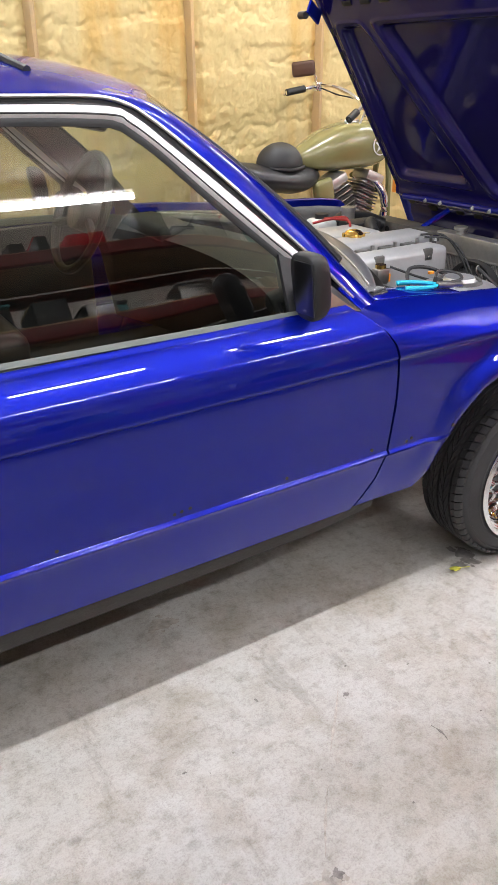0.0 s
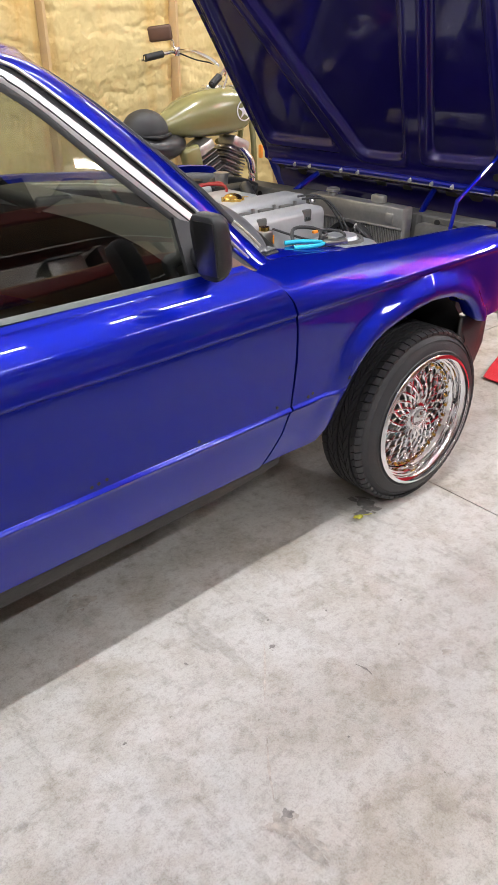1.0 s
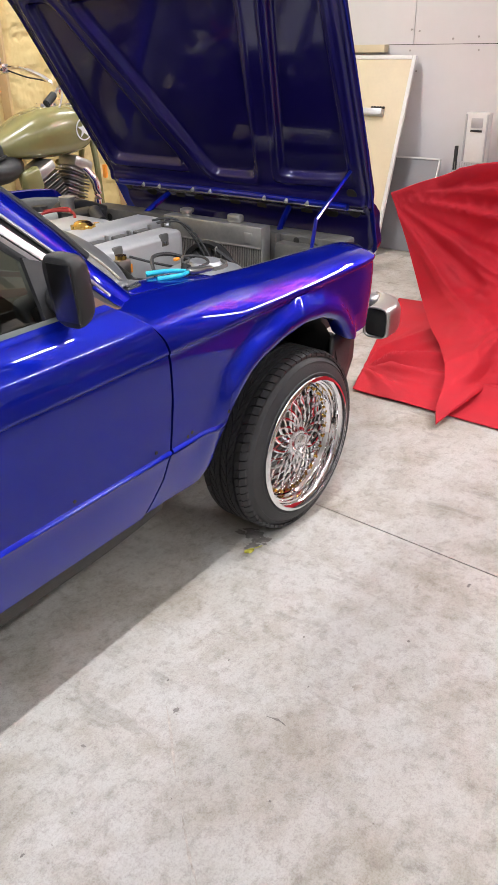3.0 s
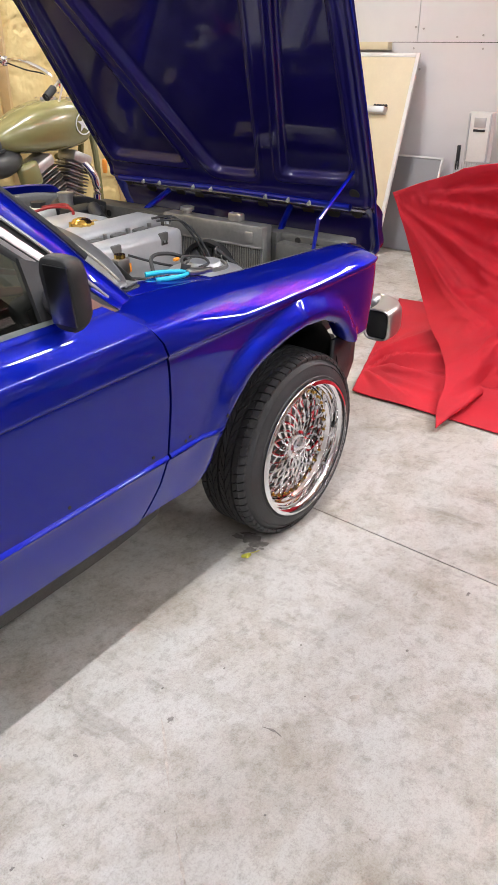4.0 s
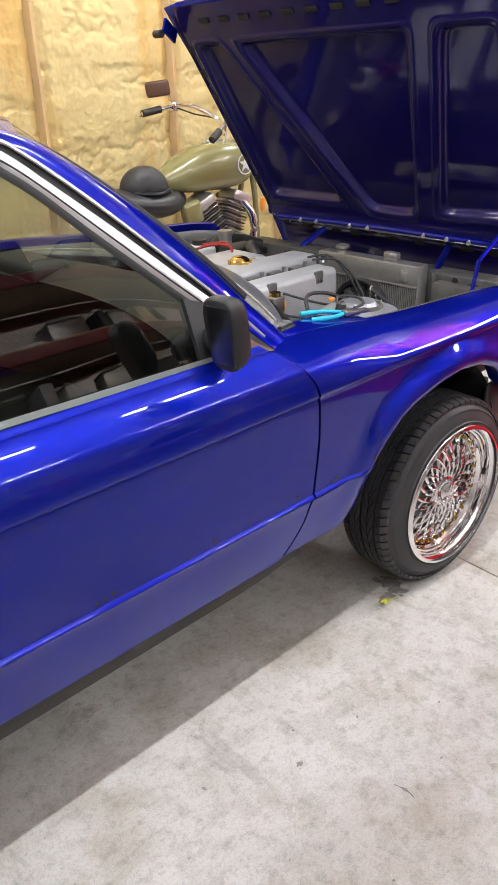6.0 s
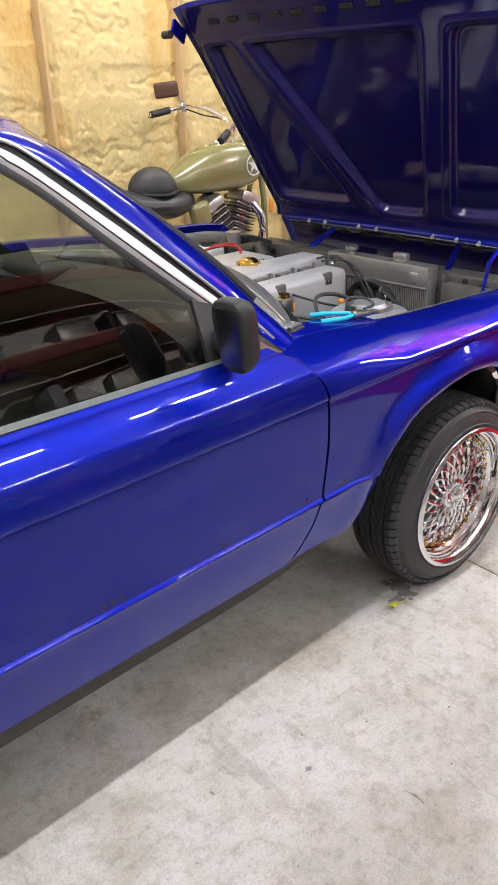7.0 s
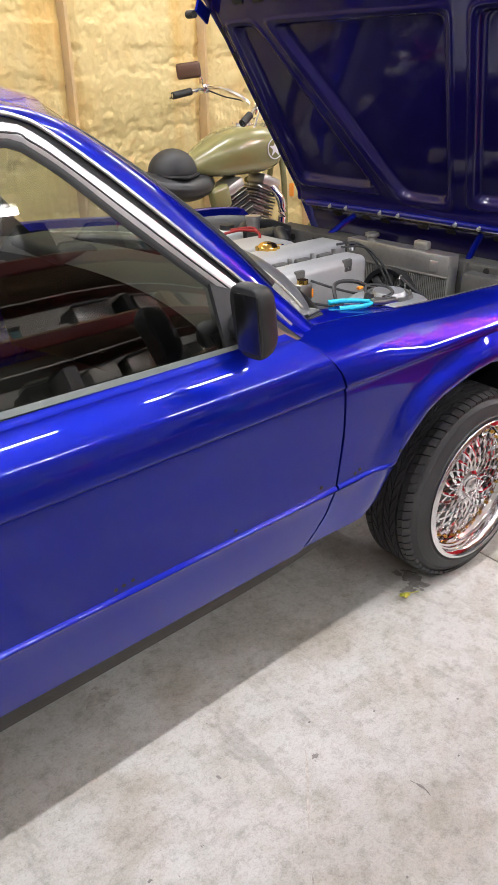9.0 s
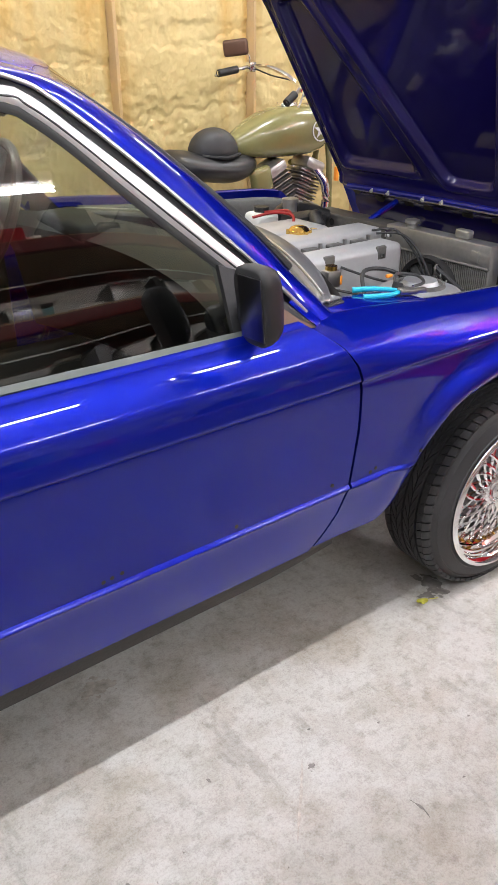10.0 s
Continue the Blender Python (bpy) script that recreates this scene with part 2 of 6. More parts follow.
def grid(bm, rows, close=False):
    """Quads between equal-length rows of points."""
    vs = [[bm.verts.new(p) for p in row] for row in rows]
    n = len(rows[0])
    for a, b in zip(vs, vs[1:]):
        for i in range(n - 1 + close):
            j = (i + 1) % n
            try:
                bm.faces.new((a[i], a[j], b[j], b[i]))
            except ValueError:
                pass
    return vs


def cyl(bm, a, b, r, r2=None, seg=20, caps=True):
    a, b = Vector(a), Vector(b)
    d = b - a
    m = Matrix.Translation((a + b) / 2) @ d.to_track_quat("Z", "Y").to_matrix().to_4x4()
    bmesh.ops.create_cone(bm, cap_ends=caps, segments=seg, radius1=r, radius2=r if r2 is None else r2, depth=d.length, matrix=m)
    return bm


def tube(bm, pts, r, seg=10, cap=True):
    """A round bar along a polyline smoothed by Catmull-Rom."""
    pts = smooth_line([Vector(p) for p in pts], 6)
    rings = []
    up = Vector((0, 0, 1))
    for i, p in enumerate(pts):
        t = (pts[min(i + 1, len(pts) - 1)] - pts[max(i - 1, 0)]).normalized()
        s = t.cross(up)
        s = s.normalized() if s.length > 1e-4 else Vector((1, 0, 0))
        u = s.cross(t)
        rr = r[0] + (r[1] - r[0]) * i / (len(pts) - 1) if isinstance(r, tuple) else r
        rings.append([p + rr * (math.cos(k) * s + math.sin(k) * u) for k in (2 * math.pi * j / seg for j in range(seg))])
    vs = grid(bm, rings, close=True)
    if cap:
        bm.faces.new(vs[0]), bm.faces.new(vs[-1])
    return bm


def smooth_line(pts, n=6):
    if len(pts) < 3:
        return list(pts)
    out = []
    for i in range(len(pts) - 1):
        p0, p1, p2, p3 = pts[max(i - 1, 0)], pts[i], pts[i + 1], pts[min(i + 2, len(pts) - 1)]
        for k in range(n):
            t = k / n
            out.append(0.5 * ((2 * p1) + (p2 - p0) * t + (2 * p0 - 5 * p1 + 4 * p2 - p3) * t * t + (3 * p1 - p0 - 3 * p2 + p3) * t ** 3))
    out.append(pts[-1])
    return out


def lathe(bm, prof, seg=48, axis="Y", centre=(0, 0, 0), close=False):
    """Turn a profile of (radius, along) round an axis."""
    rings = []
    for r, h in prof:
        ring = []
        for j in range(seg):
            a = 2 * math.pi * j / seg
            u, v = r * math.cos(a), r * math.sin(a)
            p = (u, h, v) if axis == "Y" else (u, v, h) if axis == "Z" else (h, u, v)
            ring.append(Vector(p) + Vector(centre))
        rings.append(ring)
    grid(bm, rings, close=True)
    return bm


def lerp(table, x):
    """Piecewise linear look-up in ((x, y), ...)."""
    xs, ys = zip(*table)
    return float(np.interp(x, xs, ys))


def ribbon(a, b, bulge, n=4, step=6):
    """A strip between two lines, arched outwards (to -y) by bulge."""
    a, b = smooth_line([Vector(p) for p in a], step), smooth_line([Vector(p) for p in b], step)
    k = max(len(a), len(b))

    def even(line):
        d = [0.0]
        for p, q in zip(line, line[1:]):
            d.append(d[-1] + (q - p).length)
        return [Vector([float(np.interp(d[-1] * i / (k - 1), d, [p[c] for p in line])) for c in range(3)]) for i in range(k)]

    a, b = even(a), even(b)
    bm = bmesh.new()
    rows = []
    for j in range(n + 1):
        t = j / n
        rows.append([p.lerp(q, t) + Vector((0, -1, 0.35)) * bulge * 4 * t * (1 - t) for p, q in zip(a, b)])
    grid(bm, rows)
    return bm


def flip(bm):
    """The mirror image across the car's middle plane."""
    bmesh.ops.transform(bm, matrix=Matrix.Diagonal((1, -1, 1, 1)), verts=bm.verts)
    return bm


def thick(ob, t, offset=-1.0):
    s = ob.modifiers.new("thickness", "SOLIDIFY")
    s.thickness, s.offset = t, offset
    return ob


# ---- the garage ----
X0, X1, Y0, Y1 = -5.2, 3.75, -4.6, 1.75


def build_shell():
    bm = boxed(((X0 + X1) / 2, (Y0 + Y1) / 2, -0.06), (X1 - X0 + 0.4, Y1 - Y0 + 0.4, 0.08))
    fl = tagged(part("floor", bm, GROUT), "pale worn concrete floor with saw-cut joints", "floor", kind="structure")
    # slabs between the saw cuts: one cut runs across the car just ahead of the front axle
    g = 0.0028

    def cut(y):
        return 0.055 + (0.034 / 0.607) * (y + 1.433)
    for (xa, xb) in ((X0, None), (None, 3.02)):
        for ya, yb in ((Y0, -0.12 if xa is None else Y1), (-0.12, Y1)):
            if xa is not None and ya != Y0:
                continue
            bm = bmesh.new()
            n = 12
            lo, hi = [], []
            for i in range(n + 1):
                y = ya + g + (yb - ya - 2 * g) * i / n
                a = xa if xa is not None else cut(y) + g
                b = xb if xb is not None else cut(y) - g
                lo.append((a, y)), hi.append((b, y))
            top = grid(bm, [[(x, y, 0) for x, y in lo], [(x, y, 0) for x, y in hi]])
            r = bmesh.ops.extrude_face_region(bm, geom=bm.faces[:])
            bmesh.ops.translate(bm, vec=(0, 0, -0.02), verts=[v for v in r["geom"] if isinstance(v, bmesh.types.BMVert)])
            part("slab", bm, CONCRETE, fl, smooth=False)
    bm = boxed(((3.02 + X1) / 2 + 0.1, (Y0 + Y1) / 2, -0.01), (X1 - 3.02 + 0.196, Y1 - Y0, 0.02))
    part("slab", bm, CONCRETE, fl, smooth=False)

    # foam wall: sprayed foam between studs, lumpy, with ledges where the passes overlap
    bm = boxed(((X0 + X1) / 2, Y1 + 0.16, CEIL / 2), (X1 - X0 + 0.5, 0.12, CEIL))
    wn = tagged(part("wall_north", bm, DARKWALL), "wall of yellow sprayed foam between wooden studs", "wall", kind="structure")
    studs = [0.255 + 0.8125 * k for k in range(-6, 5)]
    edges = [X0] + [x for x in studs if X0 < x < X1] + [X1]
    for xa, xb in zip(edges, edges[1:]):
        bm = bmesh.new()
        near = xa > -1.6 and xb < 2.6
        nx, nz = (110, 260) if near else (12, 40)
        rows = []
        for j in range(nz + 1):
            z = CEIL * j / nz
            row = []
            for i in range(nx + 1):
                u = i / nx
                x = xa + (xb - xa) * u
                d = 0.008 * noise.noise(Vector((x * 2.1, z * 2.4, xa * 3)))
                led = noise.noise(Vector((x * 1.5, z * 6.5, 9 + xa))) + 0.22 * noise.noise(Vector((x * 14, z * 20, 4)))
                d += 0.007 * max(0, min(1, (led - 0.05) * 10)) - 0.009 * max(0, 1 - abs(led + 0.25) * 14)
                d += 0.0025 * noise.noise(Vector((x * 17, z * 21, 1))) + 0.003 * noise.noise(Vector((x * 40, z * 46, 1))) + 0.004 * noise.noise(Vector((x * 75, z * 90, 1)))
                d += 0.030 * min(1, min(u, 1 - u) * 12)
                row.append((x, Y1 + 0.045 - d, z))
            rows.append(row)
        grid(bm, rows)
        part("foam", bm, FOAM, wn, angle=180)
    for x in studs:
        if X0 < x < X1:
            bm = bmesh.new()
            rows = []
            for j in range(90):
                z = CEIL * j / 89
                w = 0.026 + 0.002 * noise.noise(Vector((x, z * 4, 2)))
                o = 0.002 * noise.noise(Vector((x, z * 3, 5)))
                rows.append([(x + o - w, Y1 + 0.06, z), (x + o - w * 0.8, Y1 + 0.012, z), (x + o - w * 0.3, Y1 - 0.012 + o, z),
                             (x + o + w * 0.3, Y1 - 0.012 + o, z), (x + o + w * 0.8, Y1 + 0.012, z), (x + o + w, Y1 + 0.06, z)])
            grid(bm, rows)
            part("stud", bm, WOOD, wn, "foam-stained wooden stud", angle=60)

    we = thing("wall_east", "pale grey panelled wall with seams and screw heads", "wall", (X1 + 0.06, 0, 0), kind="structure")
    part("wall_panel", boxed((X1 + 0.06, (Y0 + Y1) / 2, 0.683), (0.12, Y1 - Y0 + 0.4, 1.366)), DRYWALL, we, smooth=False)
    for ya, yb in ((Y0 - 0.2, 0.668), (0.672, Y1 + 0.2)):
        part("wall_panel", boxed((X1 + 0.063, (ya + yb) / 2, (1.37 + CEIL) / 2), (0.12, yb - ya, CEIL - 1.37)), DRYWALL, we, smooth=False)
    part("seam", boxed((X1 + 0.09, (Y0 + Y1) / 2, 1.4), (0.12, Y1 - Y0, 2.6)), GROUT, we, smooth=False)
    for y, z in ((0.69, 1.46), (0.69, 1.33), (0.63, 1.45), (0.38, 1.40), (0.20, 1.41), (0.19, 1.33), (0.63, 1.2), (1.2, 1.44), (-0.4, 1.42), (-0.4, 1.33)):
        bm = bmesh.new()
        cyl(bm, (X1 - 0.003, y, z), (X1 + 0.004, y, z), 0.007, seg=8)
        part("screw", bm, STEEL, we)
    for nm, c, s, mt in (("wall_south", ((X0 + X1) / 2, Y0 - 0.06, CEIL / 2), (X1 - X0 + 0.5, 0.12, CEIL), DARKWALL),
                         ("wall_west", (X0 - 0.06, (Y0 + Y1) / 2, CEIL / 2), (0.12, Y1 - Y0, CEIL), DARKWALL)):
        tagged(part(nm, boxed(c, s), mt, smooth=False), "plain grey garage wall", "wall", kind="structure")
    tagged(part("ceiling", boxed(((X0 + X1) / 2, (Y0 + Y1) / 2, CEIL + 0.08), (X1 - X0 + 0.5, Y1 - Y0 + 0.5, 0.16)), CEILING, smooth=False),
           "plain white garage ceiling", "ceiling", kind="structure")


def build_lights():
    proto = {}
    for x, y, length, watts in TUBES:
        if length not in proto:
            first = thing("ceiling_light", "white ceiling fitting with a lit tube", "ceiling light", (x, y, CEIL - 0.11), "ceiling lights")
            part("housing", boxed((x, y, CEIL - 0.045), (length + 0.04, 0.07, 0.07), 0.012), LAMPWHITE, first)
            bm = bmesh.new()
            cyl(bm, (x - length / 2, y, CEIL - 0.105), (x + length / 2, y, CEIL - 0.105), 0.014, seg=12)
            part("tube", bm, TUBE, first, "lit tube")
            for s in (-1, 1):
                part("end_cap", boxed((x + s * (length / 2 + 0.01), y, CEIL - 0.098), (0.02, 0.04, 0.05), 0.006), LAMPWHITE, first)
            proto[length] = first
        else:
            copy_thing(proto[length], Matrix.Translation((x, y, CEIL - 0.11)))
        d = bpy.data.lights.new("tube_light", "AREA")
        d.shape, d.size, d.size_y, d.energy, d.color = "RECTANGLE", length, 0.022, watts, (0.935, 0.955, 1.0)
        lamp = new("tube_light", d)
        lamp.location = (x, y, CEIL - 0.13)


def build_reflection_lamps():
    """Two tubes added out of view, one before the pale sheet and a strong one behind it, for the fender's pink
    reflection.
    """
    for x, y, z, half, watts, label in ((2.22, -2.16, TUBE_Z, 0.27, 4.0, "added tube fitting before the salmon sheet, reflected in the fender"), (2.85, -1.62, 2.28, 0.5, 50.0, "added strong tube fitting that lights the salmon sheet from behind")):
        lp = thing("reflection_light", label, "hanging light", (x, y, z))
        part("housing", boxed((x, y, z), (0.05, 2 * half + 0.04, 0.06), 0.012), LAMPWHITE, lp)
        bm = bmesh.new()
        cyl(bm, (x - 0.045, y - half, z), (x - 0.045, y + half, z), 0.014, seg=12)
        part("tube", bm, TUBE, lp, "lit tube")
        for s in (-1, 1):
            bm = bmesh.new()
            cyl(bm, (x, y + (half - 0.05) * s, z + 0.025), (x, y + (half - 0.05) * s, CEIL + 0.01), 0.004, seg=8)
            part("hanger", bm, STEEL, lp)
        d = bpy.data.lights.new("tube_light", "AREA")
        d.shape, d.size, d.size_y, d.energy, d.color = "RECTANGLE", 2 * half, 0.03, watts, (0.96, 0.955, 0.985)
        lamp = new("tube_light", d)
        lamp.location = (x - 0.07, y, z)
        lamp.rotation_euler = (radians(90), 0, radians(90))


# ---- the car ----
PROFILE = ((0.30, -0.758), (0.352, -0.776), (0.42, -0.794), (0.494, -0.8080), (0.5025, -0.8115), (0.507, -0.8180), (0.512, -0.8185), (0.517, -0.8105), (0.56, -0.814),
           (0.64, -0.820), (0.72, -0.8236), (0.752, -0.8232), (0.759, -0.8222), (0.766, -0.8290), (0.770, -0.8296), (0.776, -0.8290))
SMOOTH = ((0.30, -0.758), (0.352, -0.776), (0.42, -0.794), (0.494, -0.808), (0.56, -0.814))
EDGE = ((0.30, -0.71), (0.352, -0.683), (0.378, -0.661), (0.44, -0.625), (0.505, -0.606), (0.65, -0.598), (0.752, -0.603), (0.80, -0.618), (0.84, -0.645), (0.87, -0.68), (0.90, -0.72))
FENDER_TOP = ((-0.75, 0.884), (-0.66, 0.881), (-0.56, 0.872), (-0.16, 0.838), (0.30, 0.815), (0.45, 0.797), (0.53, 0.774), (0.56, 0.75))
ARCH = ((-0.50, 0.33), (-0.472, 0.36), (-0.437, 0.395), (-0.425, 0.43), (-0.415, 0.473), (-0.388, 0.532), (-0.358, 0.584), (-0.318, 0.622), (-0.27, 0.645), (-0.21, 0.661), (-0.15, 0.675), (-0.06, 0.685),
        (0.035, 0.676), (0.114, 0.647), (0.159, 0.612), (0.19, 0.572), (0.215, 0.553), (0.24, 0.550), (0.56, 0.535))
NOSE = ((0.47, 0.455), (0.535, 0.466), (0.60, 0.487), (0.66, 0.496), (0.70, 0.493), (0.74, 0.476), (0.765, 0.455), (0.785, 0.432), (0.80, 0.412))
SHUT = 0.0035


def body_y(x, z):
    """The side of the body, right (negative) half."""
    y = lerp(PROFILE, min(z, 0.776))
    if x > -0.46 and z < 0.56:
        k = min(1.0, (x + 0.46) / 0.07)
        y += (lerp(SMOOTH, z) - y) * k
    if x > 0.28:
        y += 0.085 * ((x - 0.28) / 0.28) ** 2
    return y


def flare(x, z):
    """How far the arch lip swells outwards near the arch's edge."""
    best = 9.0
    for (xa, za), (xb, zb) in zip(ARCH[1:17], ARCH[2:17]):
        ax, az = xb - xa, zb - za
        t = max(0, min(1, ((x - xa) * ax + (z - za) * az) / (ax * ax + az * az)))
        best = min(best, math.hypot(x - xa - t * ax, z - za - t * az))
    low = max(0.15, min(1.0, (z - 0.42) / 0.18)) if x < -0.1 else 1.0
    u = max(0.0, min(1.0, (0.074 - best) / 0.052))
    f = 0.030 * math.sin(u * math.pi / 2) ** 1.3
    if best < 0.022:
        f -= 0.009 * (1 - best / 0.022) ** 2
    return f * low


def roll(table, n=30):
    """How the shoulder rolls in, (in, up) from 0 to 1, by the lean of its normal along the arc."""
    pts, y, z = [(0.0, 0.0)], 0.0, 0.0
    for k in range(n):
        e = radians(lerp(table, (k + 0.5) / n))
        y, z = y + math.sin(e), z + math.cos(e)
        pts.append((y, z))
    return [(a / y, b / z) for a, b in pts]


ROLL = roll(((0, 5), (0.34, 14), (0.42, 24), (0.48, 40), (0.70, 50), (0.9, 60), (1, 88)))
WING_ROLL = roll(((0, 14), (0.3, 24), (0.6, 40), (0.85, 60), (1, 84)))


def door_rows():
    zs = [0.352, 0.37, 0.40, 0.44, 0.47, 0.494, 0.502, 0.506, 0.509, 0.514, 0.517, 0.520, 0.53, 0.56, 0.60, 0.66, 0.72, 0.745, 0.755, 0.759, 0.762, 0.764, 0.766, 0.768, 0.770, 0.773, 0.776]
    pts = [(z, lerp(PROFILE, z)) for z in zs]
    # the shoulder rolls in to the window's base
    for y, z in ROLL[1:]:
        pts.append((0.776 + 0.104 * z, -0.8290 + 0.0725 * y))
    pts.append((0.886, -0.752))
    pts.append((0.889, -0.744))
    return pts


def build_door():
    rows = []
    pts = door_rows()
    pts = [(0.356, -0.74)] + pts
    for z, y in pts:
        xa, xb = lerp(EDGE, z) - SHUT, -1.93
        row = []
        for i in range(61):
            x = xa + (xb - xa) * i / 60
            row.append((x, y - 0.003 * math.sin(math.pi * i / 60), z))
        rows.append(row)
    bm = bmesh.new()
    grid(bm, rows)
    # the shut face turns inwards
    a = [r[0] for r in rows]
    b = [r[-1] for r in rows]
    grid(bm, [a, [(x - 0.006, y + 0.03, z) for x, y, z in a]])
    grid(bm, [b, [(x + 0.006, y + 0.03, z) for x, y, z in b]])
    bmesh.ops.remove_doubles(bm, verts=bm.verts, dist=0.0004)
    return bm


def build_fender():
    zl = [0.36, 0.38, 0.41, 0.44, 0.47, 0.494, 0.502, 0.506, 0.509, 0.514, 0.517, 0.520, 0.53, 0.56, 0.60, 0.64, 0.68, 0.715]
    xs = [-0.597, -0.58, -0.56, -0.53, -0.50, -0.478] + [-0.456 + 0.0115 * i for i in range(60)] + [0.235, 0.26, 0.29, 0.32, 0.35, 0.38, 0.41, 0.44, 0.465, 0.49, 0.51, 0.53, 0.545]
    cols = []
    for x in xs:
        zb = max(0.36, lerp(ARCH, x))
        pull = max(0.0, 1 - (x + 0.597) / 0.12)
        col = []
        if zb < 0.488:
            zz = [zb + (z - 0.36) / 0.134 * (0.494 - zb) if z < 0.494 else z for z in zl]
        else:
            zz = [zb + (z - 0.36) / 0.355 * (0.715 - zb) for z in zl]
        zz = zz + [0.735, 0.75, 0.757, 0.762, 0.764, 0.766, 0.768, 0.770, 0.773, 0.776]
        for z in zz:
            xx = x + (lerp(EDGE, z) + SHUT + 0.597) * pull if pull else x
            col.append((xx, body_y(x, z) - flare(x, z), z))
        zt = lerp(FENDER_TOP, x)
        y0, x0 = body_y(x, 0.776), x
        top_y = -0.700 + (0.05 * ((x - 0.28) / 0.28) ** 2 if x > 0.28 else 0)
        far = max(0.0, min(1.0, (x + 0.58) / 0.25))
        for (a0, b0), (a1, b1) in zip(ROLL[1:], WING_ROLL[1:]):
            a, b = a0 + (a1 - a0) * far, b0 + (b1 - b0) * far
            z, y = 0.776 + (zt - 0.776) * b, y0 + (top_y - y0) * a
            xx = x + (lerp(EDGE, z) + SHUT + 0.597) * pull if pull else x
            col.append((xx, y - flare(x, z), z))
        col.append((col[-1][0], top_y + 0.012, zt - 0.004))
        col.append((col[-1][0], top_y + 0.016, zt - 0.03))
        first = col[0]
        col.insert(0, (first[0], first[1] + 0.014, first[2] - 0.002))
        col.insert(0, (first[0], first[1] + 0.05, first[2] + 0.006))
        if x > 0.40:
            col = [(0.40 + (px - 0.40) * (lerp(NOSE, pz) - 0.40) / 0.145, py, pz - 0.32 * max(0.0, pz - 0.70) * ((x - 0.40) / 0.145) ** 2) for px, py, pz in col]
        cols.append(col)
    bm = bmesh.new()
    grid(bm, cols)
    a = cols[0]
    grid(bm, [a, [(x + 0.004, y + 0.03, z) for x, y, z in a]])
    # the nose rounds inwards to the front
    b = cols[-1]
    def turned(p, q):
        x, y, z = p
        drop = 0.55 * max(0.0, z - 0.68) * (1 - math.cos(q))
        return x + 0.046 * math.sin(q), y + 0.046 * (1 - math.cos(q)), z - drop
    ends = [[turned(p, q) for p in b] for q in np.linspace(0, math.pi / 2, 9)]
    grid(bm, ends + [[(x + 0.001, y + 0.08, z) for x, y, z in ends[-1]]])
    bmesh.ops.remove_doubles(bm, verts=bm.verts, dist=0.0004)
    return bm


# lines of the glasshouse, right side
SILVER_IN = [(-1.98, -0.590, 1.285), (-1.60, -0.588, 1.297), (-1.382, -0.587, 1.297), (-1.186, -0.590, 1.288), (-1.149, -0.595, 1.274), (-1.093, -0.610, 1.232), (-1.010, -0.638, 1.154), (-0.920, -0.666, 1.073), (-0.847, -0.689, 1.009), (-0.80, -0.704, 0.968)]
SILVER_OUT = [(-1.98, -0.582, 1.305), (-1.60, -0.580, 1.319), (-1.376, -0.579, 1.319), (-1.181, -0.582, 1.311), (-1.127, -0.589, 1.290), (-1.066, -0.607, 1.240), (-0.958, -0.640, 1.148), (-0.852, -0.674, 1.052), (-0.815, -0.686, 1.019), (-0.765, -0.700, 0.975)]
GUTTER = [(-2.3, -0.560, 1.31), (-1.70, -0.560, 1.332), (-1.369, -0.560, 1.331), (-1.205, -0.561, 1.327), (-1.139, -0.566, 1.313), (-1.097, -0.575, 1.289), (-1.012, -0.599, 1.221), (-0.888, -0.639, 1.109), (-0.751, -0.685, 0.980), (-0.644, -0.724, 0.868)]
SCREEN_EDGE = [(-1.12, -0.46, 1.338), (-1.06, -0.49, 1.318), (-1.013, -0.519, 1.290), (-0.918, -0.544, 1.220), (-0.816, -0.575, 1.133), (-0.762, -0.593, 1.082), (-0.706, -0.614, 1.025), (-0.649, -0.637, 0.959), (-0.598, -0.655, 0.908), (-0.565, -0.668, 0.872)]


def roof_z(x, y):
    z = 1.414 - 0.086 * (abs(y) / 0.56) ** 2.4
    if x > -1.32:
        z -= 0.075 * ((x + 1.32) / 0.36) ** 2 * (1 - 0.3 * abs(y) / 0.56)
    if x < -2.0:
        z -= 0.06 * ((-2.0 - x) / 0.4) ** 2
    return z


def roof_front(y):
    return -0.955 - 0.13 * (abs(y) / 0.56) ** 2


def screen_base(y):
    return -0.345 - 0.205 * (abs(y) / 0.62) ** 1.5


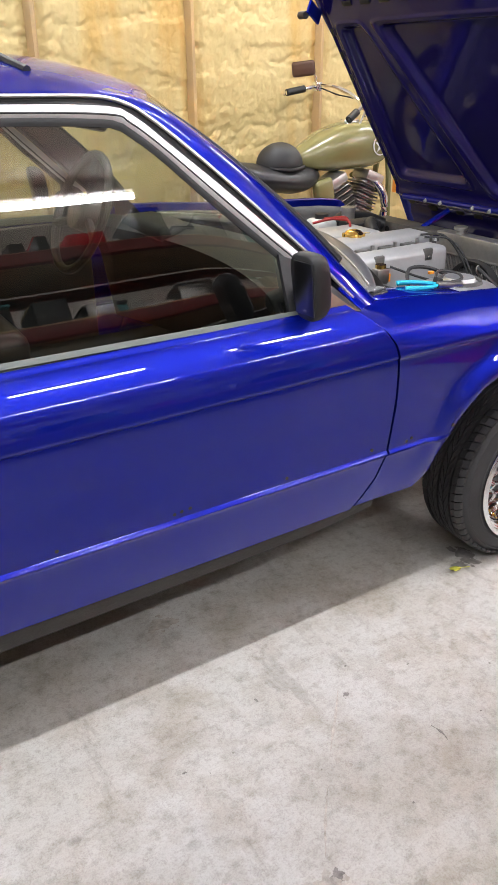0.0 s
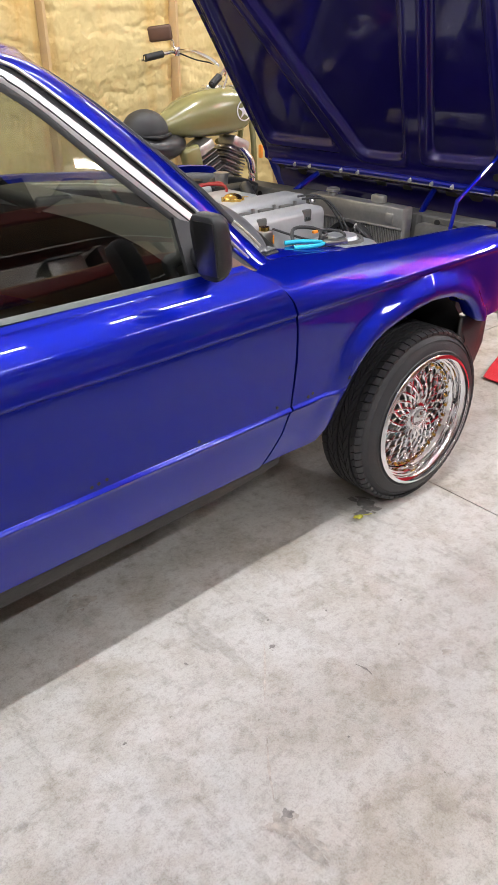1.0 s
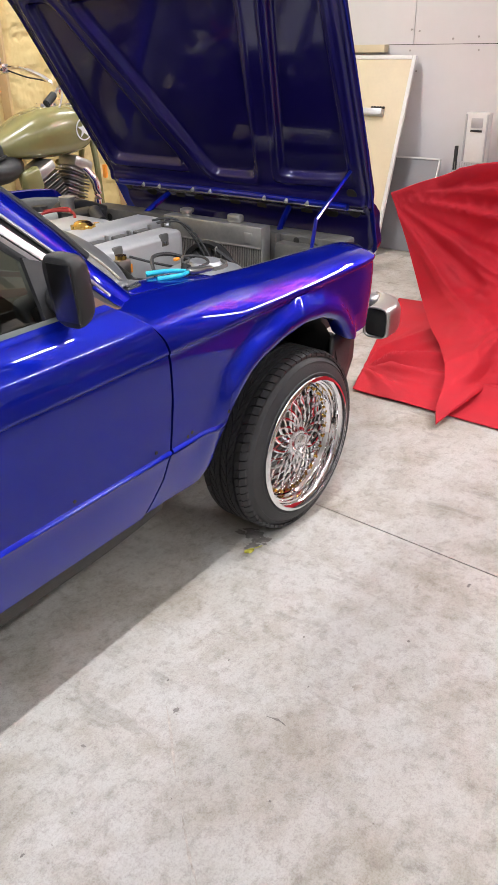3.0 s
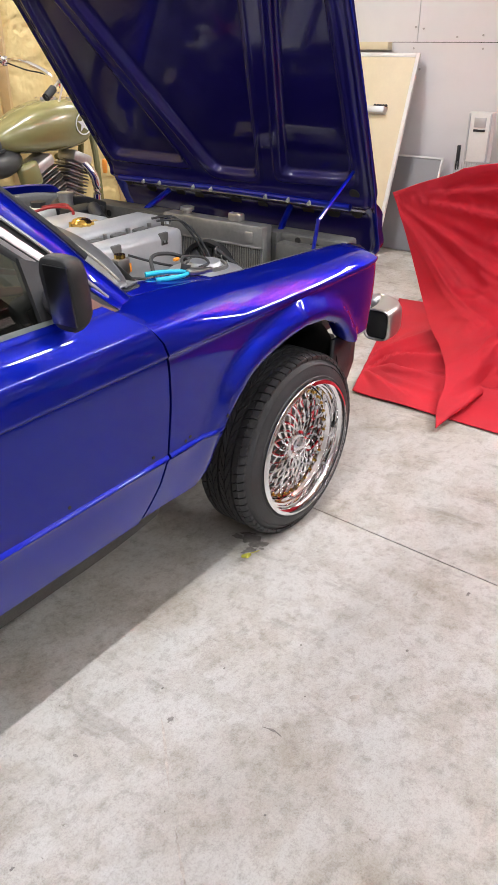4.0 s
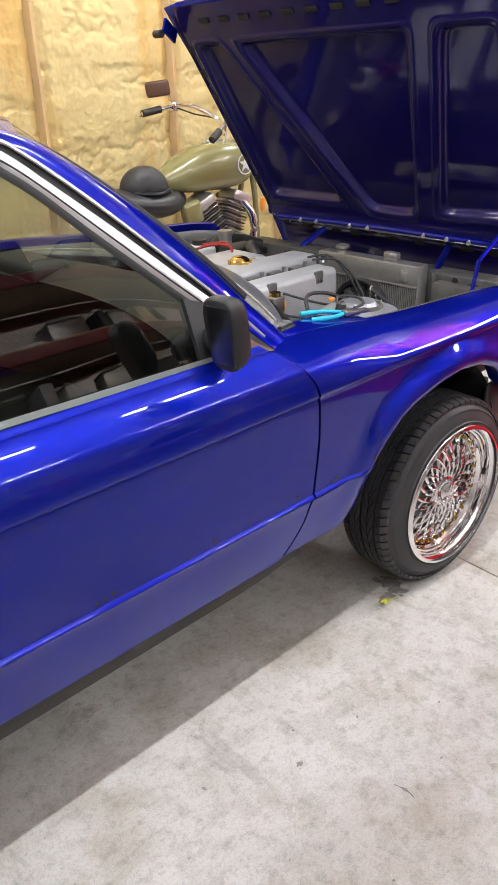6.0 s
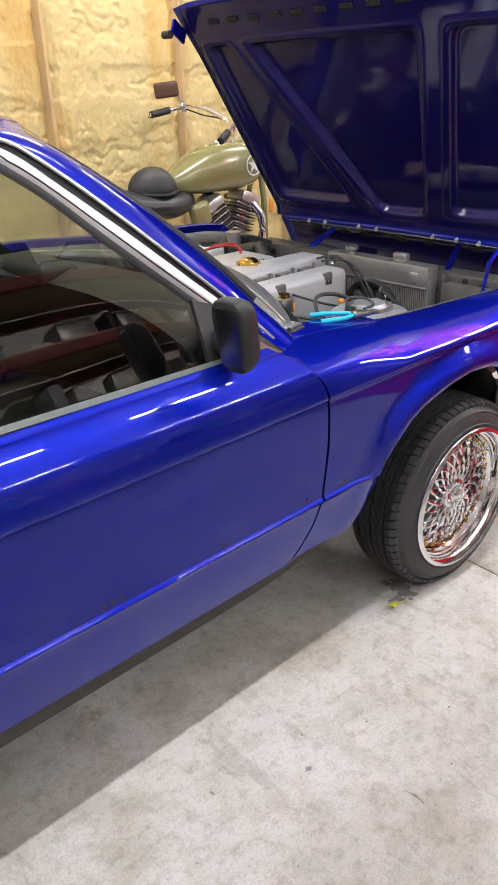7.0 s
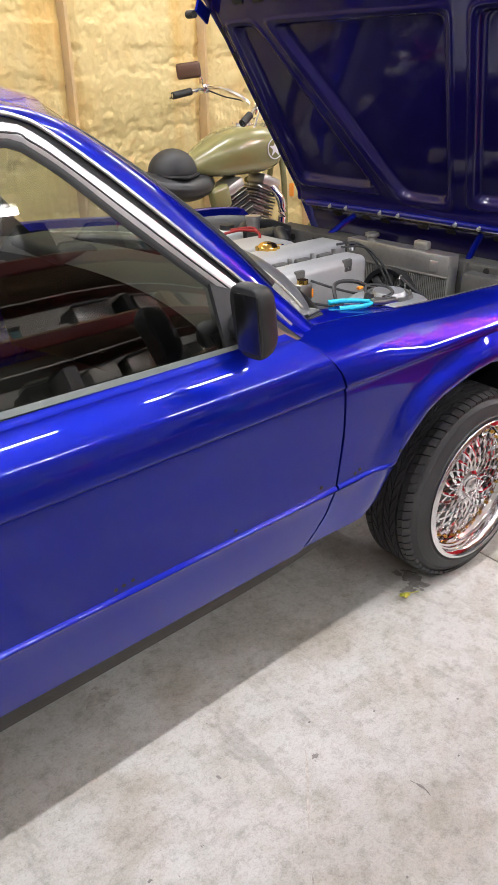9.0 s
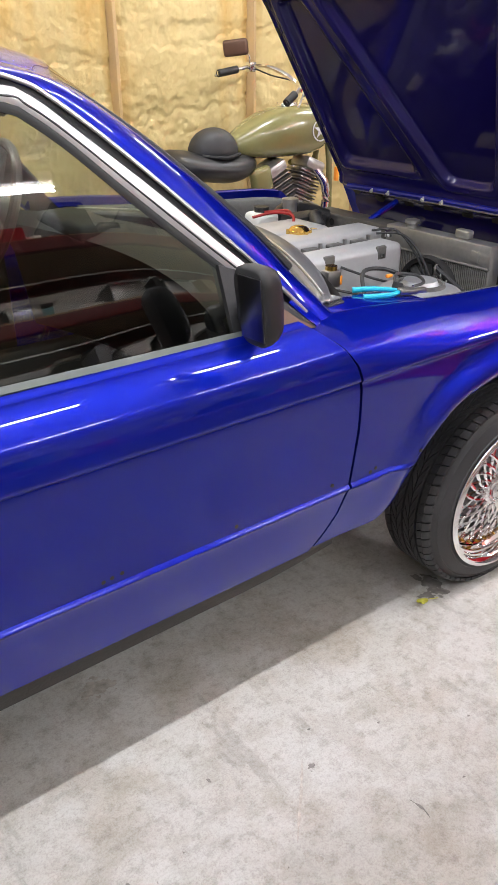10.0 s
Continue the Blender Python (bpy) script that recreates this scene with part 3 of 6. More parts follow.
def build_car():
    car = thing("car", "metallic blue two-door coupe with its bonnet open and no side mouldings", "car", (-1.2, 0, 0))
    both = ((1, lambda b: b), (-1, flip))
    # --- side panels
    for s, f in both:
        door = part("door", f(build_door()), PAINT, car, "blue door with bare trim holes", angle=50)
        wing = f(build_fender())
        if s < 0:
            for q in wing.verts:
                q.co.z += 0.046 * max(0, min(1, (q.co.z - 0.4) / 0.3))
        fender = part("front_fender", wing, PAINT, car, "blue front fender with a flared arch", angle=50)
        for x, z in ((-1.457, 0.532), (-1.20, 0.530), (-1.183, 0.532), (-1.163, 0.534), (-0.912, 0.531), (-0.659, 0.533)):
            bm = bmesh.new()
            y = lerp(PROFILE, z)
            cyl(bm, (x, y + 0.006, z), (x, y - 0.0034, z), 0.0042, seg=10)
            part("trim_hole", f(bm), DARK, door)
        for x, z in ((-0.543, 0.526), (-0.527, 0.531), (-0.405, 0.545)):
            bm = bmesh.new()
            y = body_y(x, z) - flare(x, z)
            cyl(bm, (x, y + 0.004, z), (x, y - 0.0012, z), 0.0045, seg=10)
            part("trim_hole", f(bm), DARK, fender)
        # rear quarter, plain, out of sight
        rows = []
        for z, y in [(0.30, -0.74)] + door_rows():
            row = []
            for i in range(30):
                x = -1.937 - 1.35 * i / 29
                t = i / 29
                row.append((x, y + 0.10 * t ** 3, z))
            rows.append(row)
        bm = bmesh.new()
        grid(bm, rows)
        part("rear_quarter", f(bm), PAINT, car, angle=50)
        # sill and its black underside
        bm = bmesh.new()
        rows = []
        for z, y in ((0.30, -0.66), (0.281, -0.70), (0.280, -0.735), (0.290, -0.752), (0.335, -0.759), (0.36, -0.750)):
            rows.append([(x, y, z + 0.012 * (x + 1.6) + 0.022 * max(0, (x + 0.85) / 0.27) ** 2 * (0.36 - z) / 0.08) for x in np.linspace(-2.3, -0.59, 28)])
        grid(bm, rows)
        part("sill", f(bm), SILL, car, "grey underseal-coated sill", angle=60)
        # --- glasshouse
        part("window_trim", f(ribbon(SILVER_IN, SILVER_OUT, 0.004)), TRIM, car, "polished window frame", angle=60)
        a35 = [Vector(p).lerp(Vector(q), 0.34) for p, q in zip(SILVER_IN, SILVER_OUT)]
        bm = bmesh.new()
        tube(bm, [(x, y - 0.0025, z + 0.001) for x, y, z in a35], 0.0022, 6)
        part("trim_groove", f(bm), GASKET, car, "dark line along the window frame")
        off = [(x, y + 0.006, z) for x, y, z in SILVER_OUT]
        gut = [(x, y - 0.001, z - 0.003) for x, y, z in GUTTER[1:-1]]
        part("window_seal", f(ribbon(off, gut, -0.004)), GASKET, car, "black rubber seal", angle=60)
        inn = [(x - 0.006, y - 0.003, z - 0.014) for x, y, z in SILVER_IN]
        part("window_seal", f(ribbon(inn, [(x, y - 0.001, z) for x, y, z in SILVER_IN], 0.001)), GASKET, car, "black rubber seal", angle=60)
        bm = bmesh.new()
        tube(bm, [(x, y - 0.004, z + 0.001) for x, y, z in GUTTER[:-1] + [(-0.668, -0.716, 0.893)]], 0.0040, 8)
        part("gutter_trim", f(bm), TRIM, car, "thin bright gutter trim")
        g2 = [(x + 0.004, y + 0.003, z + 0.006) for x, y, z in GUTTER[3:]] + [(-0.596, -0.738, 0.835)]
        pil = part("pillar", f(ribbon(g2, SCREEN_EDGE + [(-0.53, -0.682, 0.838)], 0.012, 8)), PAINT, car, angle=60)
        # base of the pillar closes to the fender
        bm = ribbon([(-0.715, -0.720, 0.922), (-0.675, -0.734, 0.884), (-0.63, -0.738, 0.850)], [(-0.64, -0.655, 0.922), (-0.585, -0.670, 0.880), (-0.54, -0.684, 0.846)], 0.005, 8)
        part("pillar_foot", f(bm), PAINT, car, angle=60)
        bm = bmesh.new()
        tube(bm, [(x + 0.004 + 0.002 * k / 8, y + 0.010 - 0.006 * k / 8, z - 0.004 + 0.006 * k / 8) for k, (x, y, z) in enumerate(SCREEN_EDGE[1:-2])], (0.004, 0.011), 8)
        part("screen_seal", f(bm), GASKET, car, "black windscreen seal")
        # side glass
        top = smooth_line([Vector(p) for p in SILVER_IN], 4)
        rows = []
        for p in top:
            z0 = 0.868 + 0.012 * (-0.84 - p.x)
            base = Vector((p.x, -0.738, z0))
            rows.append([base.lerp(p, t) + Vector((0, 0.004 - 0.002 * math.sin(math.pi * t), 0)) for t in (0, 0.2, 0.4, 0.6, 0.8, 1)])
        bm = bmesh.new()
        grid(bm, rows)
        win = part("window", f(bm), PANE, car, "dark-tinted side window", angle=180)
        win.visible_shadow = False
        # wiper strip along the glass's foot
        bm = bmesh.new()
        rows = []
        for y, z in ((-0.740, 0.872), (-0.7395, 0.896), (-0.743, 0.897), (-0.747, 0.886)):
            rows.append([(x, y, z + 0.012 * (-0.84 - x)) for x in np.linspace(-1.93, -0.80, 12)])
        grid(bm, rows)
        part("wiper_strip", f(bm), FELT, car, "pale felt strip")
        # quarter sail that carries the mirror
        sail = [(-0.862, -0.692, 1.012), (-0.80, -0.702, 0.990), (-0.70, -0.730, 0.902), (-0.662, -0.742, 0.868), (-0.80, -0.742, 0.880), (-0.862, -0.742, 0.884)]
        bm = bmesh.new()
        bm.faces.new([bm.verts.new((x, y - 0.004, z)) for x, y, z in sail])
        r = bmesh.ops.extrude_face_region(bm, geom=bm.faces[:])
        bmesh.ops.translate(bm, vec=(0, 0.012, 0), verts=[v for v in r["geom"] if isinstance(v, bmesh.types.BMVert)])
        part("mirror_sail", f(bm), BLACK, car, "black mirror base plate")
        bm = bmesh.new()
        bm.faces.new([bm.verts.new((x, y - 0.009, z)) for x, y, z in ((-0.785, -0.708, 0.955), (-0.705, -0.730, 0.892), (-0.672, -0.742, 0.872), (-0.80, -0.742, 0.884))])
        r = bmesh.ops.extrude_face_region(bm, geom=bm.faces[:])
        bmesh.ops.translate(bm, vec=(0, 0.006, 0), verts=[v for v in r["geom"] if isinstance(v, bmesh.types.BMVert)])
        part("corner_cover", f(bm), BRONZE, car, "brown plastic corner cover")
        # door mirror
        bm = bmesh.new()
        prof = []
        for k, (d, sx) in enumerate(((0.0, 0.93), (0.004, 0.99), (0.018, 1.0), (0.031, 0.96), (0.043, 0.85), (0.052, 0.62), (0.055, 0.25))):
            ring = []
            for j in range(28):
                a = 2 * math.pi * j / 28
                ca, sa = math.cos(a), math.sin(a)
                u = 0.037 * sx * math.copysign(abs(ca) ** 0.5, ca)
                v = 0.068 * sx * math.copysign(abs(sa) ** 0.5, sa)
                # the inner edge leans out towards the foot
                ring.append((d - 0.035, u * (1 + 2.6 * v if u > 0 else 1), v))
            prof.append(ring)
        vs = grid(bm, prof, close=True)
        bm.faces.new(vs[0]), bm.faces.new(vs[-1])
        mm = Matrix.Translation((-0.882, -0.863, 0.988)) @ Euler((0, radians(-6), radians(5))).to_matrix().to_4x4()
        bmesh.ops.transform(bm, matrix=mm, verts=bm.verts)
        mir = part("mirror", f(bm), GASKET, car, "black plastic door mirror", angle=60)
        bm = boxed((-0.0355, -0.002, 0), (0.004, 0.056, 0.108), 0.0018)
        bmesh.ops.transform(bm, matrix=mm, verts=bm.verts)
        part("mirror_glass", f(bm), DARKMIRROR, mir, "mirror glass with a dark reflection in its colour")
        bm = bmesh.new()
        tube(bm, [(-0.80, -0.70, 0.925), (-0.82, -0.75, 0.93), (-0.835, -0.80, 0.945)], (0.035, 0.028), 12)
        part("mirror_arm", f(bm), BLACK, mir)
    # --- roof
    rows = []
    for i in range(41):
        u = i / 40
        row = []
        for j in range(37):
            y = -0.56 + 1.12 * j / 36
            xf = roof_front(y)
            x = xf + (-2.42 - xf) * u
            row.append((x, y, roof_z(x, y)))
        rows.append(row)
    bm = bmesh.new()
    grid(bm, rows)
    roof = thick(part("roof", bm, PAINT, car, angle=60), 0.02, 1.0)
    roof.modifiers["thickness"].offset = -1
    # lip along the sunroof's front edge
    lip = [(-1.275, -0.415), (-1.288, -0.35), (-1.295, -0.25), (-1.285, 0.0), (-1.295, 0.25), (-1.288, 0.35), (-1.275, 0.415)]
    bm = bmesh.new()
    tube(bm, [(x, y, roof_z(x, y) + 0.002) for x, y in lip], 0.009, 8)
    part("sunroof_seal", bm, GASKET, car, "black sunroof seal")
    # windscreen
    rows = []
    for i in range(11):
        t = i / 10
        row = []
        for j in range(25):
            q = -1 + 2 * j / 24
            top = Vector((roof_front(0.47 * q) + 0.004, 0.47 * q, roof_z(roof_front(0.47 * q), 0.47 * q) - 0.004))
            bot = Vector((screen_base(0.63 * q), 0.63 * q, 0.872 + 0.035 * (1 - q * q)))
            p = top.lerp(bot, t)
            p.z += 0.018 * math.sin(math.pi * t)
            row.append(p)
        rows.append(row)
    bm = bmesh.new()
    grid(bm, rows)
    ws = part("windscreen", bm, SCREEN, car, angle=180)
    ws.visible_shadow = False
    # cowl below the windscreen
    rows = []
    for d, z in ((-0.03, 0.870), (0.0, 0.880), (0.03, 0.881), (0.06, 0.877), (0.078, 0.870), (0.084, 0.84)):
        rows.append([(screen_base(y) + d * (1 - 0.60 * (abs(y) / 0.655) ** 4), y, z + 0.032 * (1 - (y / 0.66) ** 2)) for y in np.linspace(-0.655, 0.655, 40)])
    bm = bmesh.new()
    grid(bm, rows)
    cowl = thick(part("cowl", bm, SCUTTLE, car, "black plastic scuttle panel", angle=60), 0.006)
    bm = bmesh.new()
    tube(bm, [(screen_base(y) + 0.012, y, 0.883 + 0.032 * (1 - (y / 0.66) ** 2)) for y in np.linspace(-0.63, 0.63, 24)], 0.0028, 6)
    part("screen_bead", bm, TRIM, car, "thin bright windscreen bead")
    for s in (-1, 1):
        for k in range(7):
            part("louvre", boxed((-0.556 + 0.009 * k, s * (0.632 - 0.0015 * k), 0.8755 - 0.0006 * k), (0.0045, 0.056 - 0.003 * k, 0.007), 0.0015, Euler((0, radians(-30), radians(-14 * s))).to_matrix()), SCUTTLE, cowl)
        part("louvre_tray", boxed((-0.531, s * 0.628, 0.8670), (0.064, 0.058, 0.008), 0.004, Euler((0, radians(3), radians(-14 * s))).to_matrix()), BLACK, cowl)
    build_bay(car)
    build_hood(car)
    build_interior(car)
    # --- underbody and far ends
    part("underbody", boxed((-1.45, 0, 0.41), (3.6, 1.36, 0.06), 0.02), DARK, car)
    bm = bmesh.new()
    rows = []
    for x, z in ((-2.40, 1.33), (-2.62, 1.18), (-2.80, 1.02), (-2.95, 0.94), (-3.28, 0.92), (-3.32, 0.80), (-3.32, 0.35)):
        w = 0.56 if z > 1.2 else 0.66 if z > 0.99 else 0.68
        rows.append([(x, y, z) for y in np.linspace(-w, w, 9)])
    grid(bm, rows)
    part("tail", bm, PAINT, car, angle=50)
    for s in (-1, 1):
        rows = [[(-1.99, s * 0.735, 0.89), (-2.5, s * 0.735, 0.90), (-3.3, s * 0.69, 0.92)], [(-1.99, s * 0.575, 1.30), (-2.45, s * 0.56, 1.30), (-2.85, s * 0.66, 0.99)]]
        bm = bmesh.new()
        grid(bm, rows)
        part("rear_pillar", bm, PAINT, car)
    # --- wheels
    for x, s, steer in ((-0.024, -1, -2.5), (-0.024, 1, -2.5), (-2.6, -1, 0), (-2.6, 1, 0)):
        build_wheel(car, Matrix.Translation((x, s * 0.845, 0.287)) @ Euler((0, 0, radians(steer if s < 0 else 180 + steer))).to_matrix().to_4x4())
    # wheel wells
    for s in (-1, 1):
        rows = []
        for k in range(25):
            a = math.pi * (0.04 + 1.0 * k / 24)
            x, z = -0.12 - 0.36 * math.cos(a), 0.37 + 0.345 * math.sin(a)
            rows.append([(x, s * y, z) for y in (0.79, 0.70, 0.50, 0.38)])
        bm = bmesh.new()
        grid(bm, rows)
        part("wheel_well", bm, DARK, car, angle=60)
    # valance below the fender's front end
    for s in (-1, 1):
        bm = bmesh.new()
        rows = []
        for z, y in ((0.31, -0.72), (0.33, -0.755), (0.42, -0.782), (0.56, -0.795)):
            rows.append([(x + 0.10 * (0.49 - z), -s * (y + 0.06 * ((x - 0.2) / 0.3) ** 2), z) for x in (0.185, 0.2, 0.26, 0.32, 0.38)])
        grid(bm, rows)
        thick(part("valance", bm, BLACK, car, "black plastic front valance"), 0.01)
    # front panel and bumper
    part("front_panel", boxed((0.57, 0, 0.60), (0.06, 1.24, 0.26), 0.02), PAINT, car)
    bm = boxed((0.87, 0, 0.428), (0.08, 1.22, 0.135), 0.022, seg=3)
    bump = part("bumper", bm, BARE, car, "bare aluminium front bumper")
    for s in (-1, 1):
        bm = bmesh.new()
        rows = []
        for x, yo, w in ((0.71, 0.725, 0.10), (0.73, 0.732, 0.104), (0.79, 0.732, 0.108), (0.84, 0.718, 0.105), (0.88, 0.688, 0.09), (0.903, 0.64, 0.06), (0.908, 0.60, 0.03)):
            ring = []
            for j in range(24):
                a = 2 * math.pi * j / 24
                ca, sa = math.cos(a), math.sin(a)
                ring.append((x, s * (yo - w / 2 + w / 2 * math.copysign(abs(ca) ** 0.5, ca)), 0.436 + 0.060 * math.copysign(abs(sa) ** 0.5, sa)))
            rows.append(ring)
        grid(bm, rows, close=True)
        thick(part("bumper_end", bm, BARE, bump, "open bare aluminium bumper end"), 0.005)
        # dark block stands in for the shade inside the open end
        part("bumper_hollow", boxed((0.752, s * 0.677, 0.436), (0.07, 0.094, 0.112), 0.012), DARK, bump)
        part("bumper_mount", boxed((0.76, s * 0.45, 0.42), (0.26, 0.08, 0.07), 0.008), BLACK, bump)
    return car


def build_wheel(car, m):
    """A deep-dish cross-spoke chrome wheel with a stretched tyre; its outer face looks to -y."""
    R = 0.287

    def place(bm, k=1.035):
        """The metal is turned a little larger than drawn, the tyre as drawn."""
        bmesh.ops.transform(bm, matrix=m @ Matrix.Diagonal((k, 0.92, k, 1)), verts=bm.verts)
        return bm
    bm = bmesh.new()
    lathe(bm, [(0.197, -0.004), (0.206, 0.0), (0.2085, 0.004), (0.2075, 0.010), (0.200, 0.013), (0.1925, 0.020), (0.191, 0.030), (0.187, 0.0315), (0.186, 0.041), (0.1815, 0.043), (0.1805, 0.054), (0.176, 0.058), (0.172, 0.090), (0.168, 0.16), (0.176, 0.20), (0.196, 0.205), (0.2, 0.21)], 72)
    wheel = part("wheel", place(bm), CHROME, car, "deep-dish chrome wheel", angle=50)
    bm = bmesh.new()
    lathe(bm, [(0.1695, 0.060), (0.172, 0.064), (0.168, 0.068), (0.156, 0.066), (0.150, 0.070), (0.150, 0.082), (0.168, 0.084)], 72)
    part("face_ring", place(bm), CHROME, wheel, angle=40)
    # tyre
    prof = [(0.199, 0.014), (0.204, 0.010), (0.212, 0.009), (0.214, 0.0065), (0.217, 0.0068), (0.219, 0.010), (0.228, 0.012), (0.243, 0.018), (0.250, 0.0215), (0.2515, 0.0195), (0.254, 0.0205), (0.256, 0.026), (0.266, 0.034), (0.2735, 0.043), (0.2770, 0.052), (0.2775, 0.060), (0.2775, 0.12),
            (0.2775, 0.180), (0.2770, 0.188), (0.262, 0.205), (0.235, 0.218), (0.205, 0.212)]
    bm = bmesh.new()
    lathe(bm, [(R - (R - r) * 0.907, y) for r, y in prof], 96)
    tyre = part("tyre", place(bm, 1.0), RUBBER, wheel, "black low-profile tyre", angle=45)
    # tread: slanted blocks in five ribs
    bm = bmesh.new()
    ribs = ((0.031, 0.050, 66, 0.3, 0.0), (0.0515, 0.069, 66, 0.5, 0.12), (0.0775, 0.098, 44, 2.2, 0.3), (0.1015, 0.121, 44, -2.2, 0.6), (0.1295, 0.147, 44, 2.2, 0.1), (0.150, 0.168, 44, -2.2, 0.4), (0.176, 0.204, 60, 0.4, 0.5))
    for y0, y1, n, slant, ph in ribs:
        for i in range(n):
            a0 = 2 * math.pi * (i + ph) / n
            da = 2 * math.pi / n * 0.84
            vs = []
            for y in (y0, (y0 + y1) / 2, y1):
                sh = slant * (y - y0) / 0.28
                shoulder = 0.008 if y < 0.035 else 0.003 if y < 0.045 else 0.006 if y > 0.195 else 0.0
                for a in (a0 + sh, a0 + da * 0.5 + sh, a0 + da + sh):
                    for r in (0.270, R - shoulder):
                        vs.append(bm.verts.new((r * math.cos(a), y, r * math.sin(a))))
            # index: y-major, then angle, then inner/outer
            def v(iy, ia, ir):
                return vs[iy * 6 + ia * 2 + ir]
            for iy in range(2):
                for ia in range(2):
                    bm.faces.new((v(iy, ia, 1), v(iy, ia + 1, 1), v(iy + 1, ia + 1, 1), v(iy + 1, ia, 1)))
                for ia in (0, 2):
                    bm.faces.new((v(iy, ia, 0), v(iy, ia, 1), v(iy + 1, ia, 1), v(iy + 1, ia, 0)))
            for ia in range(2):
                for iy in (0, 2):
                    bm.faces.new((v(iy, ia, 0), v(iy, ia + 1, 0), v(iy, ia + 1, 1), v(iy, ia, 1)))
    tagged(part("tread", place(bm, 1.0), RUBBER, tyre, "grooved tread blocks", angle=30), kind="stuff")
    # laced spokes: long ones cross twice between hub and rim, short ones fork off near the rim
    n = 22
    for i in range(n):
        a = 2 * math.pi * i / n
        for s in (-1, 1):
            lace = []
            for r, turn, y in ((0.044, 0.0, 0.050), (0.078, 0.75, 0.050), (0.118, 1.6, 0.056), (0.160, 2.35, 0.068)):
                b = a + s * turn * 2 * math.pi / n
                lace.append(Vector((r * math.cos(b), y, r * math.sin(b))))
            bm = bmesh.new()
            tube(bm, lace, (0.0050, 0.0056), 6)
            part("spoke", place(bm), CHROME, wheel)
            b0, b1 = a + s * 1.6 * 2 * math.pi / n, a + s * 1.15 * 2 * math.pi / n
            bm = bmesh.new()
            tube(bm, [(0.118 * math.cos(b0), 0.056, 0.118 * math.sin(b0)), (0.140 * math.cos(b1), 0.059, 0.140 * math.sin(b1)), (0.162 * math.cos(b1), 0.066, 0.162 * math.sin(b1))], 0.0046, 6)
            part("spoke", place(bm), CHROME, wheel)
    bm = bmesh.new()
    lathe(bm, [(0.0, 0.018), (0.012, 0.018), (0.020, 0.022), (0.030, 0.026), (0.034, 0.034), (0.036, 0.044), (0.050, 0.050), (0.054, 0.058), (0.054, 0.075)], 24)
    part("centre_cap", place(bm), CHROME, wheel, angle=30)
    for k in range(6):
        bm = boxed((0.0, 0.0185, -0.018), (0.006, 0.008, 0.024), 0.001)
        bmesh.ops.rotate(bm, cent=(0, 0, 0), matrix=Matrix.Rotation(2 * math.pi * k / 6, 3, "Y"), verts=bm.verts)
        part("cap_tab", place(bm), CHROME, wheel)
    for i in range(30):
        a = 2 * math.pi * (i + 0.5) / 30
        bm = bmesh.new()
        c = (0.1625 * math.cos(a), 0, 0.1625 * math.sin(a))
        cyl(bm, (c[0], 0.068, c[2]), (c[0], 0.058, c[2]), 0.0048, seg=6)
        cyl(bm, (c[0], 0.0585, c[2]), (c[0], 0.054, c[2]), 0.0026, seg=6)
        part("rim_bolt", place(bm), GOLD, wheel, "gold rim bolt")
    bm = bmesh.new()
    cyl(bm, (0.188, 0.038, 0.0), (0.168, 0.030, 0.0), 0.005, seg=8)
    part("valve_stem", place(bm), GASKET, wheel)
    bm = bmesh.new()
    lathe(bm, [(0.03, 0.10), (0.125, 0.10), (0.125, 0.12), (0.03, 0.12)], 40)
    part("brake_disc", place(bm), STEEL, wheel)
    bm = bmesh.new()
    lathe(bm, [(0.02, 0.19), (0.17, 0.19)], 30)
    part("hub_back", place(bm), STEEL, wheel)
    return wheel


